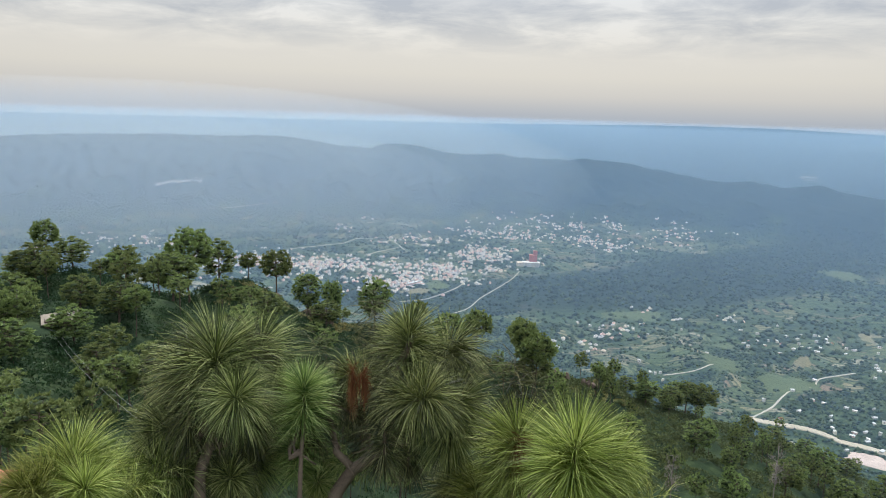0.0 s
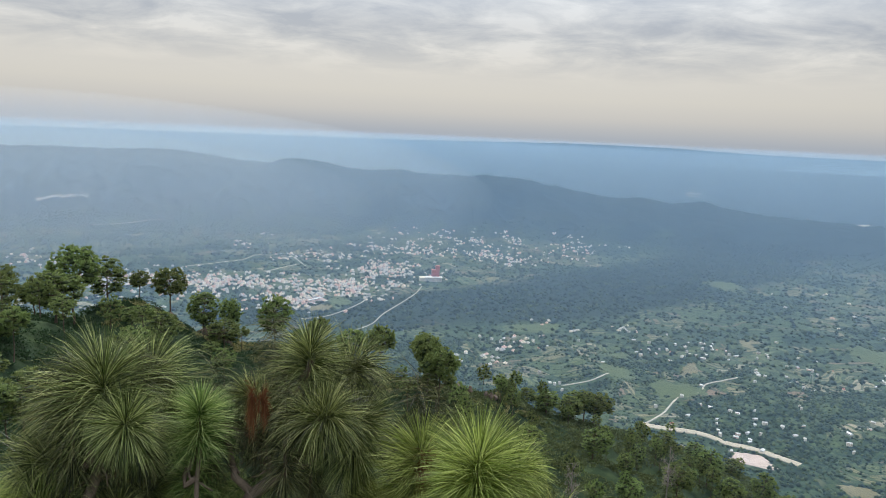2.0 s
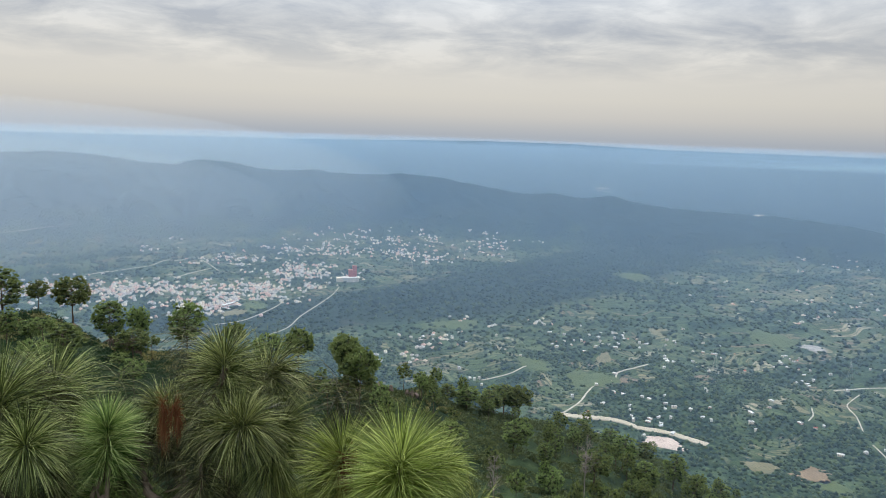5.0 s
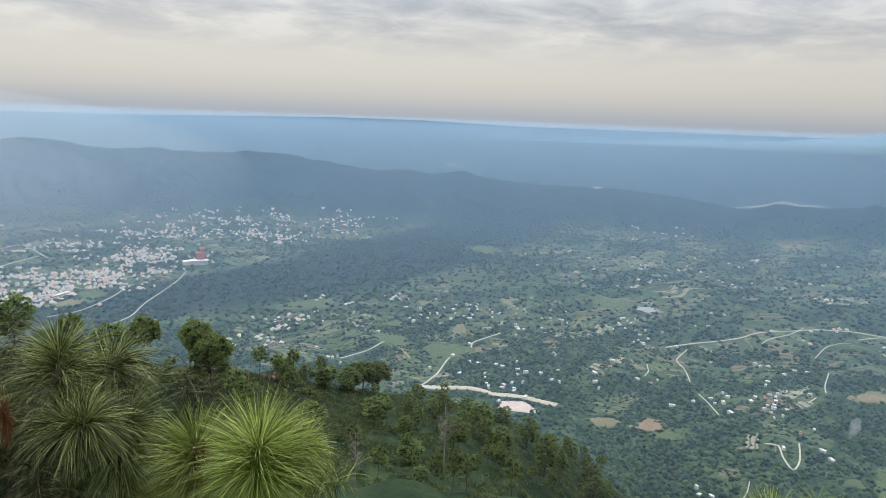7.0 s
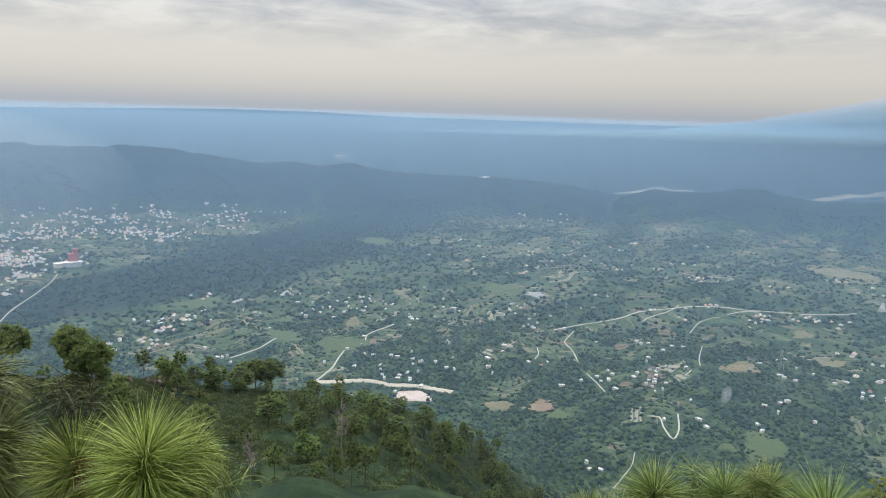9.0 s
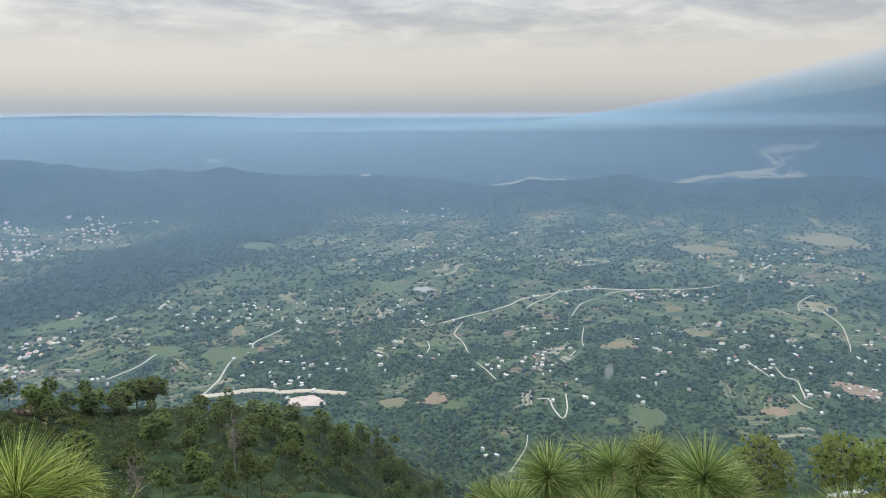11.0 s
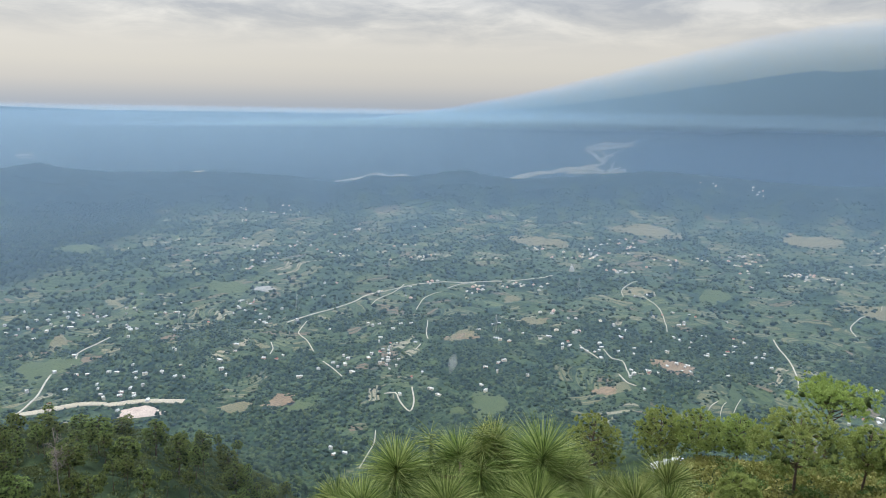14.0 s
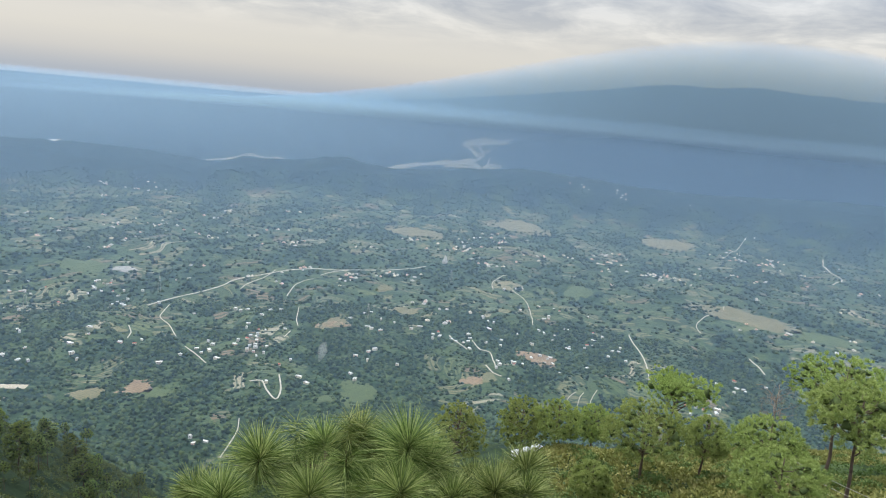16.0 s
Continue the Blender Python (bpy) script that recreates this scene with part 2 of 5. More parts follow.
def ground_sheet():
    rings = np.concatenate([np.arange(0.4, 60, 1.5), np.arange(60, 500, 5), np.arange(500, 3000, 18), np.arange(3000, 4000, 12), np.arange(4000, FAR_R + 1, 20)])
    bear = np.radians(np.concatenate([np.arange(-45, 110, 0.35), np.arange(110, 315, 3.0)]))
    rr, aa = np.meshgrid(rings, bear, indexing="ij")
    x, y = rr * np.sin(aa), rr * np.cos(aa)
    z = land(x, y)
    n, k = len(rings), len(bear)
    verts = np.stack([x, y, z], -1).reshape(-1, 3)
    i = np.arange(n - 1)[:, None] * k + np.arange(k)[None, :]
    j = np.arange(n - 1)[:, None] * k + (np.arange(k)[None, :] + 1) % k
    faces = np.stack([i, j, j + k, i + k], -1).reshape(-1, 4)
    cap = [tuple(range(k))]
    me = bpy.data.meshes.new("ground")
    me.from_pydata(verts.tolist(), [], faces.tolist() + cap)
    me.polygons.foreach_set("use_smooth", [True] * len(me.polygons))
    bend_x, bend_y = waves(x, y, 330, 51) * 55, waves(x, y, 260, 52) * 45
    for name, values in (("farmed", farmed(x, y)), ("pinewood_shade", pinewood_shade(x, y)), ("lay_along", along(x, y) + bend_x), ("lay_across", rr + bend_y)):
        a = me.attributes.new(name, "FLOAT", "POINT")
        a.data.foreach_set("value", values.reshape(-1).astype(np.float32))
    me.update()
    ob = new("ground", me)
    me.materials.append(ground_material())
    return tagged(ob, "wooded hillside and farmed valley floor reaching to hazy ranges", "ground", kind="structure")


def ground_material():
    m, t = material("ground")
    c = coords(t)
    farm = node(t, "ShaderNodeAttribute", attribute_name="farmed").outputs["Fac"]
    lay = node(t, "ShaderNodeCombineXYZ", {0: node(t, "ShaderNodeAttribute", attribute_name="lay_along").outputs["Fac"], 1: node(t, "ShaderNodeAttribute", attribute_name="lay_across").outputs["Fac"], 2: 0.0}).outputs[0]
    jog = node(t, "ShaderNodeVectorMath", {0: node(t, "ShaderNodeTexNoise", {"Vector": c, "Scale": 0.02, "Detail": 2.0}).outputs["Color"], "Scale": 26.0}, operation="SCALE").outputs[0]
    lay = node(t, "ShaderNodeVectorMath", {0: lay, 1: jog}, operation="ADD").outputs[0]
    squash = node(t, "ShaderNodeVectorMath", {0: lay, 1: (0.62, 1.0, 0.0)}, operation="MULTIPLY").outputs[0]
    cell = node(t, "ShaderNodeTexVoronoi", {"Vector": squash, "Scale": 1 / 30.0}, feature="F1")
    edge = node(t, "ShaderNodeTexVoronoi", {"Vector": squash, "Scale": 1 / 30.0}, feature="DISTANCE_TO_EDGE").outputs["Distance"]
    pick = node(t, "ShaderNodeSeparateColor", {0: cell.outputs["Color"]}).outputs[0]
    field = ramp(t, pick, [(0.0, (0.06, 0.088, 0.042)), (0.2, (0.105, 0.13, 0.066)), (0.4, (0.14, 0.145, 0.088)), (0.55, (0.07, 0.10, 0.044)), (0.74, (0.18, 0.175, 0.115)), (0.86, (0.16, 0.13, 0.095)), (0.95, (0.25, 0.24, 0.19))], "CONSTANT")
    terr = node(t, "ShaderNodeTexWave", {"Vector": lay, "Scale": 0.022, "Distortion": 2.5, "Detail": 2.0, "Detail Scale": 0.8}, bands_direction="Y").outputs["Fac"]
    field = mix(t, math_node(t, "MULTIPLY", math_node(t, "GREATER_THAN", terr, 0.74), 0.75), field, (0.035, 0.058, 0.024, 1))
    fine = noise_tex(t, 0.16, 6, 0.7)
    # canopy mottling: shaded gaps and lighter crown tops are put into the colour
    wood = ramp(t, math_node(t, "ADD", math_node(t, "MULTIPLY", noise_tex(t, 0.02, 6, 0.65), 0.5), math_node(t, "MULTIPLY", noise_tex(t, 0.13, 3, 0.6), 0.5)), [(0.38, (0.010, 0.020, 0.009)), (0.5, (0.03, 0.052, 0.022)), (0.62, (0.085, 0.12, 0.05))])
    hedge = ramp(t, math_node(t, "ADD", edge, math_node(t, "MULTIPLY", fine, 0.12)), [(0.09, (0, 0, 0)), (0.14, (1, 1, 1))])
    patch = math_node(t, "ADD", farm, math_node(t, "MULTIPLY_ADD", noise_tex(t, 0.012, 4, 0.6), 0.9, -0.45))
    is_field = math_node(t, "MULTIPLY", ramp(t, patch, [(0.42, (0, 0, 0)), (0.5, (1, 1, 1))]), hedge)
    col = mix(t, is_field, wood, field)
    pines = node(t, "ShaderNodeAttribute", attribute_name="pinewood_shade").outputs["Fac"]
    # these near-black greens also hold the shade between trees and shrubs
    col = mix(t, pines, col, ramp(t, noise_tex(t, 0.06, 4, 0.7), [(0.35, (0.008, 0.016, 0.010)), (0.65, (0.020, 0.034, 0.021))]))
    tone = ramp(t, noise_tex(t, 0.004, 3, 0.5), [(0.3, (0.85, 0.9, 0.85)), (0.7, (1.12, 1.06, 1.0))])
    col = mix(t, 1.0, col, tone, "MULTIPLY")
    finish(t, col, 0.95, fine, 2.0, 0.6, spec=0.1)
    return m


ground = ground_sheet()


def haze_air(name, density, rings, label, soaked=0.45, bank=False):
    """Moist air: rings are (r, z) corners of its outline, turned about the terrace; bank: it thins down to its floor away from the east."""
    m, t = material(name)
    v = node(t, "ShaderNodeVolumeScatter", {"Color": (0.385, 0.625, 1.0, 1), "Density": density, "Anisotropy": 0.3})
    soak = node(t, "ShaderNodeVolumeAbsorption", {"Color": (0.30, 0.55, 0.78, 1), "Density": density * soaked})
    node(t, "ShaderNodeOutputMaterial", {1: node(t, "ShaderNodeAddShader", {0: v.outputs[0], 1: soak.outputs[0]}).outputs[0]})
    bm = bmesh.new()
    seg = 96
    loops = []
    for k, (r, z) in enumerate(rings):
        if r == 0:
            loops.append([bm.verts.new((0, 0, z))])
        else:
            ring = []
            for i in range(seg):
                swell = math.exp(-((((i * 360 / seg) - 88 + 180) % 360 - 180) / 26) ** 2)
                h = z if not bank or k < 2 else rings[3 - k][1] + 1.0 + (z - rings[3 - k][1]) * swell
                ring.append(bm.verts.new((r * math.sin(6.283185 * i / seg), r * math.cos(6.283185 * i / seg), h)))
            loops.append(ring)
    pairs = list(zip(loops, loops[1:])) if rings[0][0] == 0 else list(zip(loops, loops[1:] + loops[:1]))
    for a, b in pairs:
        for i in range(seg):
            j = (i + 1) % seg
            quad = [a[i % len(a)], a[j % len(a)], b[j % len(b)], b[i % len(b)]]
            bm.faces.new(list(dict.fromkeys(quad)))
    bmesh.ops.recalc_face_normals(bm, faces=bm.faces)
    me = bpy.data.meshes.new(name)
    bm.to_mesh(me)
    bm.free()
    me.materials.append(m)
    return tagged(new(name, me), label, "haze", kind="structure")


# the air thins out upwards
for k, (top, density) in enumerate(((340, 0.000056), (402, 0.000054), (432, 0.00005), (443, 0.00003))):
    haze_air("haze", density, [(260 + 9 * k, -400 - 8 * k), (4938 - 5 * k, -400 - 8 * k), (4938 - 5 * k, top), (260 + 9 * k, top)], "thin blue haze over the valley")
# a bank of brighter, moister air over the far side of the town
mist, mt = material("mist")
node(mt, "ShaderNodeOutputMaterial", {1: node(mt, "ShaderNodeVolumeScatter", {"Color": (0.62, 0.80, 1.0, 1), "Density": 0.0003, "Anisotropy": 0.3}).outputs[0]})
for grow in (1.15, 0.8):
    bm = bmesh.new()
    bmesh.ops.create_uvsphere(bm, u_segments=48, v_segments=24, radius=1.0)
    bmesh.ops.transform(bm, matrix=pose(-1300, 2900, 90, 0, 0, 24) @ Matrix.Diagonal((1900 * grow, 900 * grow, 400 * grow, 1)), verts=bm.verts)
    me = bpy.data.meshes.new("mist")
    bm.to_mesh(me)
    bm.free()
    me.materials.append(mist)
    tagged(new("mist", me), "bright mist lying over the valley beyond the town", "mist", kind="structure")
# the air behind the wooded range is thicker: there the land lies much closer together than in nature;
# it banks up before the high range
haze_air("far_haze", 0.0013, [(3900, -370), (4908, -370), (4908, 434), (3900, 396)], "thick blue haze before the far ranges", 0.5)
haze_air("range_haze", 0.005, [(3930, 380), (4902, 290), (4902, 985), (3930, 424)], "blue rain haze before the high range", 0.7, True)


def foliage(name, dark, light, tip, scale=0.6, through_light=0.25, rough=0.6, each=0.4):
    """Leaves or needles: colour wavers from leaf to leaf and over the crown."""
    m, t = material(name)
    isl = node(t, "ShaderNodeNewGeometry").outputs["Random Per Island"]
    base = ramp(t, math_node(t, "ADD", math_node(t, "MULTIPLY", noise_tex(t, scale, 3), 1 - each), math_node(t, "MULTIPLY", isl, each)), [(0.2, dark), (0.55, light), (0.85, tip)])
    rnd = node(t, "ShaderNodeObjectInfo").outputs["Random"]
    hsv = node(t, "ShaderNodeHueSaturation", {"Color": base, "Hue": math_node(t, "MULTIPLY_ADD", rnd, 0.03, 0.485), "Value": math_node(t, "MULTIPLY_ADD", rnd, 0.5, 0.75)})
    finish(t, hsv.outputs[0], rough, spec=0.25, translucent=through_light)
    return m


NEEDLES = foliage("pine_needles_fresh", (0.014, 0.021, 0.006), (0.112, 0.142, 0.034), (0.46, 0.48, 0.19), 6.0, 0.2, 0.4, 0.8)
# older, olive needles, darkened further for the shade inside and under the tufts
NEEDLES_OLD_SHADED = foliage("pine_needles_old_shaded", (0.012, 0.015, 0.006), (0.05, 0.055, 0.018), (0.19, 0.182, 0.08), 6.0, 0.15, 0.5, 0.8)
NEEDLES_DEAD = foliage("pine_needles_dead", (0.07, 0.02, 0.01), (0.14, 0.045, 0.02), (0.24, 0.11, 0.06), 8.0, 0.2, 0.6)
PINE_LEAF = foliage("pine_foliage", (0.095, 0.135, 0.045), (0.185, 0.235, 0.075), (0.32, 0.365, 0.135), 0.35, 0.4)
PINE_LEAF_LIGHT = foliage("pine_foliage_light", (0.18, 0.235, 0.065), (0.33, 0.395, 0.125), (0.5, 0.55, 0.23), 0.8, 0.45)
PINE_LEAF_MID = foliage("pine_foliage_mid", (0.18, 0.23, 0.065), (0.31, 0.37, 0.11), (0.45, 0.49, 0.19), 0.8, 0.45)
NEEDLES_GREEN = foliage("pine_needles_green", (0.045, 0.085, 0.018), (0.2, 0.27, 0.07), (0.50, 0.55, 0.22), 6.0, 0.35, 0.4, 0.8)
# dark greens for crown interiors, with the shade in there painted in
INNER_SHADE = plain("inner_crown_shade", (0.02, 0.032, 0.012), (0.05, 0.07, 0.026), 3.0, 0.95)
KNOLL_HEART_SHADE = plain("knoll_crown_shade", (0.035, 0.055, 0.016), (0.08, 0.11, 0.034), 3.0, 0.95)
NEEDLES_BRIGHT = foliage("pine_needles_bright", (0.06, 0.08, 0.014), (0.23, 0.28, 0.052), (0.55, 0.58, 0.19), 6.0, 0.3, 0.4, 0.8)
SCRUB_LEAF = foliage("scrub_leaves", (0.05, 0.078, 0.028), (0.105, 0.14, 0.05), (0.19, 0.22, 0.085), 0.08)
# the slope's shade is painted in: far darker greens than the scrub's
SHADED_SHRUB_LEAF = foliage("shaded_shrub_leaves", (0.012, 0.03, 0.012), (0.026, 0.053, 0.021), (0.055, 0.088, 0.032), 0.08)
GRASS_LEAF = foliage("dry_grass", (0.14, 0.15, 0.05), (0.27, 0.25, 0.10), (0.40, 0.36, 0.17), 0.3)
KNOLL_GRASS = foliage("knoll_grass", (0.12, 0.15, 0.04), (0.24, 0.25, 0.07), (0.42, 0.38, 0.15), 0.35)
BUSH_LEAF = foliage("bush_leaves", (0.05, 0.085, 0.025), (0.11, 0.16, 0.045), (0.2, 0.25, 0.08), 0.5)
WOODS_LEAF = foliage("far_woods", (0.012, 0.026, 0.011), (0.035, 0.062, 0.025), (0.095, 0.135, 0.052), 0.01, 0.1, 0.9, 0.7)
BARK = plain("pine_bark", (0.05, 0.035, 0.027), (0.15, 0.11, 0.085), 5.0, 0.95, 30.0, 0.03)
TWIG = plain("young_pine_bark", (0.07, 0.05, 0.035), (0.20, 0.15, 0.11), 20.0, 0.9, 90.0, 0.006)
DEAD_WOOD = plain("dead_wood", (0.16, 0.13, 0.11), (0.32, 0.28, 0.25), 4.0, 0.95, 20.0, 0.03)

# ---------- mesh helpers ----------


def fill(name, verts, faces, mat, smooth_faces=False):
    """A mesh from arrays of corners and equal-sided faces."""
    me = bpy.data.meshes.new(name)
    verts, faces = np.asarray(verts, np.float32), np.asarray(faces, np.int32)
    n, k = faces.shape
    me.vertices.add(len(verts))
    me.vertices.foreach_set("co", verts.ravel())
    me.loops.add(n * k)
    me.loops.foreach_set("vertex_index", faces.ravel())
    me.polygons.add(n)
    me.polygons.foreach_set("loop_start", np.arange(0, n * k, k, dtype=np.int32))
    me.polygons.foreach_set("loop_total", np.full(n, k, np.int32))
    if smooth_faces:
        me.polygons.foreach_set("use_smooth", np.ones(n, bool))
    me.update(calc_edges=True)
    me.validate()
    me.materials.append(mat)
    return me


def child(name, me, parent, label=""):
    ob = new(name, me)
    ob.parent = parent
    return tagged(ob, label) if label else ob


def part(name, bm, mat, parent, label=""):
    me = bpy.data.meshes.new(name)
    bm.to_mesh(me)
    bm.free()
    me.materials.append(mat)
    return child(name, me, parent, label)


def base(name, x, y, z, label, category, group="", kind=""):
    ob = new(name)
    ob.location = (x, y, z)
    return tagged(ob, label, category, group, kind)


def tubes(paths, sides=6):
    """Tapered round limbs: each path is a list of (x, y, z, radius). Quads."""
    verts, faces = [], []
    for path in paths:
        p = np.array(path, float)
        tang = np.gradient(p[:, :3], axis=0)
        tang /= np.linalg.norm(tang, axis=1)[:, None] + 1e-9
        ref = np.array([0.31, 0.95, 0.05]) if abs(tang[0][1]) < 0.9 else np.array([1.0, 0, 0])
        u = np.cross(tang, ref)
        u /= np.linalg.norm(u, axis=1)[:, None] + 1e-9
        w = np.cross(tang, u)
        o = len(verts)
        a = np.arange(sides) * 2 * np.pi / sides
        for i in range(len(p)):
            for s in a:
                verts.append(p[i, :3] + p[i, 3] * (np.cos(s) * u[i] + np.sin(s) * w[i]))
        for i in range(len(p) - 1):
            for s in range(sides):
                t = (s + 1) % sides
                faces.append((o + i * sides + s, o + i * sides + t, o + (i + 1) * sides + t, o + (i + 1) * sides + s))
        e = o + (len(p) - 1) * sides
        if sides == 6:
            faces += [(e, e + 1, e + 2, e + 3), (e, e + 3, e + 4, e + 5)]
        elif sides == 4:
            faces.append((e, e + 1, e + 2, e + 3))
    return verts, faces


def bend(a, b, r0, r1, sag=0.0, n=5, wobble=0.0, rng=None):
    a, b = np.array(a, float), np.array(b, float)
    out = []
    for i in range(n):
        s = i / (n - 1)
        p = a + (b - a) * s
        p[2] += sag * 4 * s * (1 - s)
        if rng is not None and 0 < i < n - 1:
            p += rng.normal(0, wobble, 3)
        out.append((*p, r0 + (r1 - r0) * s))
    return out


def unit(v):
    return v / (np.linalg.norm(v, axis=-1, keepdims=True) + 1e-9)


def blades(at, way, length, width, rng):
    """Slender three-cornered leaves or needle bundles, one triangle each."""
    side = unit(np.cross(way, rng.normal(size=way.shape)))
    half = side * width[:, None] / 2
    v = np.stack([at - half, at + half, at + way * length[:, None]], 1).reshape(-1, 3)
    return v, np.arange(len(v)).reshape(-1, 3)


def scatter(tv, tf, at, size, turn, squash=None):
    """One template repeated: corners and faces of the joined whole."""
    c, s = np.cos(turn)[:, None], np.sin(turn)[:, None]
    x = tv[None, :, 0] * c - tv[None, :, 1] * s
    y = tv[None, :, 0] * s + tv[None, :, 1] * c
    z = np.repeat(tv[None, :, 2], len(at), 0) * (squash[:, None] if squash is not None else 1)
    v = np.stack([x, y, z], -1) * size[:, None, None] + at[:, None, :]
    f = tf[None] + (np.arange(len(at)) * len(tv))[:, None, None]
    return v.reshape(-1, 3), f.reshape(-1, tf.shape[1])


LUMP_V = np.array([(0.87, 0.5, -0.5), (-0.87, 0.5, -0.5), (0, -1, -0.5), (0, 1, 0.4), (-0.87, -0.5, 0.4), (0.87, -0.5, 0.4), (0, 0, 1.0), (0, 0, -0.9)], float)
LUMP_F = np.array([(0, 3, 5), (0, 1, 3), (1, 4, 3), (1, 2, 4), (2, 5, 4), (2, 0, 5), (3, 4, 6), (4, 5, 6), (5, 3, 6), (1, 0, 7), (2, 1, 7), (0, 2, 7)])

# ---------- pines on the hill ----------


def pine_meshes(seed, height, radius, bare, boughs, puffs, per, puff, width, mat, heart, flat_top=False, filled=0.55):
    """A long-needled pine: trunk, limbs, and a domed crown of boughs, each covered with tufts of needles."""
    rng = np.random.RandomState(seed)
    lean = rng.normal(0, 0.02, 2) * height
    top = np.array([lean[0], lean[1], height * 0.93])
    trunk = bend((0, 0, -0.6), top, 0.013 * height + 0.03, 0.02, 0, 8, 0.006 * height, rng)
    h0 = height * bare
    mid, half = (h0 + height) / 2, (height - h0) / 2
    limbs, hearts, at, way, size = [], [], [], [], []
    for i in range(boughs):
        s = (0.55 if flat_top else -0.7) + (0.4 if flat_top else 1.62) * (i + rng.uniform(0, 1)) / boughs
        br = radius * rng.uniform(0.27, 0.42) * (0.75 if s > 0.6 and not flat_top else 1)
        reach = max(0.0, math.sqrt(max(0.0, 1 - s * s)) * radius - br * 0.75) * rng.uniform(0.75, 1.05) if not flat_top else radius * rng.uniform(0.15, 0.85)
        a = i * 2.4 + rng.uniform(-0.5, 0.5)
        c = np.array([np.cos(a) * reach + lean[0] * 0.7, np.sin(a) * reach + lean[1] * 0.7, mid + s * max(0.2 * half, half - br * 0.55)])
        foot = np.clip(c[2] - reach * rng.uniform(0.35, 0.8) - 0.02 * height, h0 * 0.75, height * 0.88)
        start = np.array([lean[0] * foot / height, lean[1] * foot / height, foot])
        limbs.append(bend(start, c, 0.0055 * height, 0.0018 * height, -0.015 * height, 4, 0.006 * height, rng))
        hearts.append((*c, br))
        n = max(3, int(puffs * (br / radius / 0.34) ** 2))
        d = unit(rng.normal(size=(n, 3)) + np.array([0, 0, 0.25]) + unit(c - np.array([0, 0, mid])) * 0.4)
        p = c + d * br * rng.uniform(0.62, 1.02, (n, 1)) * np.array([1, 1, 0.78])
        at.append(np.repeat(p, per, 0))
        way.append(unit(rng.normal(size=(n * per, 3)) * 0.62 + np.repeat(d, per, 0) * 0.55 + np.array([0, 0, 0.5])))
        size.append(np.repeat(puff * rng.uniform(0.75, 1.25, n), per))
    at, way, size = np.concatenate(at), np.concatenate(way), np.concatenate(size)
    ln = size * rng.uniform(0.7, 1.15, len(size))
    v, f = blades(at, way, ln, ln * width * rng.uniform(0.7, 1.3, len(size)), rng)
    # dense inner twigs of each bough, as lumps darkened for the shade in there
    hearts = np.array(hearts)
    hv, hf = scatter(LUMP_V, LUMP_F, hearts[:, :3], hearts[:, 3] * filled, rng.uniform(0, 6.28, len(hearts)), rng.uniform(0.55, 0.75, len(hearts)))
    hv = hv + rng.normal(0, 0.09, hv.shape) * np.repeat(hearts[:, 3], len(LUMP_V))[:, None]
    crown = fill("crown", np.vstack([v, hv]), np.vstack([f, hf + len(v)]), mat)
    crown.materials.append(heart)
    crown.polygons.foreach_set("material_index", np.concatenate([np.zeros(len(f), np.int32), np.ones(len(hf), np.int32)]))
    return fill("trunk", *tubes([trunk] + limbs, 6 if puff < 0.5 else 4), BARK, True), crown


def pine(x, y, meshes, h_scale, r_scale, turn, label, group):
    ob = base("pine_tree", x, y, float(land(x, y)), label, "tree", group)
    ob.rotation_euler = (0, 0, turn)
    ob.scale = (r_scale, r_scale, h_scale)
    for nm, me in zip(("trunk", "crown"), meshes):
        child(nm, me, ob)
    return ob


BARE = (0.15, 0.3, 0.42, 0.55)
TALL = [[pine_meshes(100 + 10 * k + j, 16.0, 4.0, b, 30, 13, 18, 0.62, 0.4, PINE_LEAF, INNER_SHADE) for j in range(2)] for k, b in enumerate(BARE)]
LOWER = [pine_meshes(150 + k, 16.0, 4.0, (0.45, 0.56, 0.36, 0.62)[k], 15, 10, 14, 0.8, 0.36, PINE_LEAF, INNER_SHADE) for k in range(4)]
rng = np.random.RandomState(5)
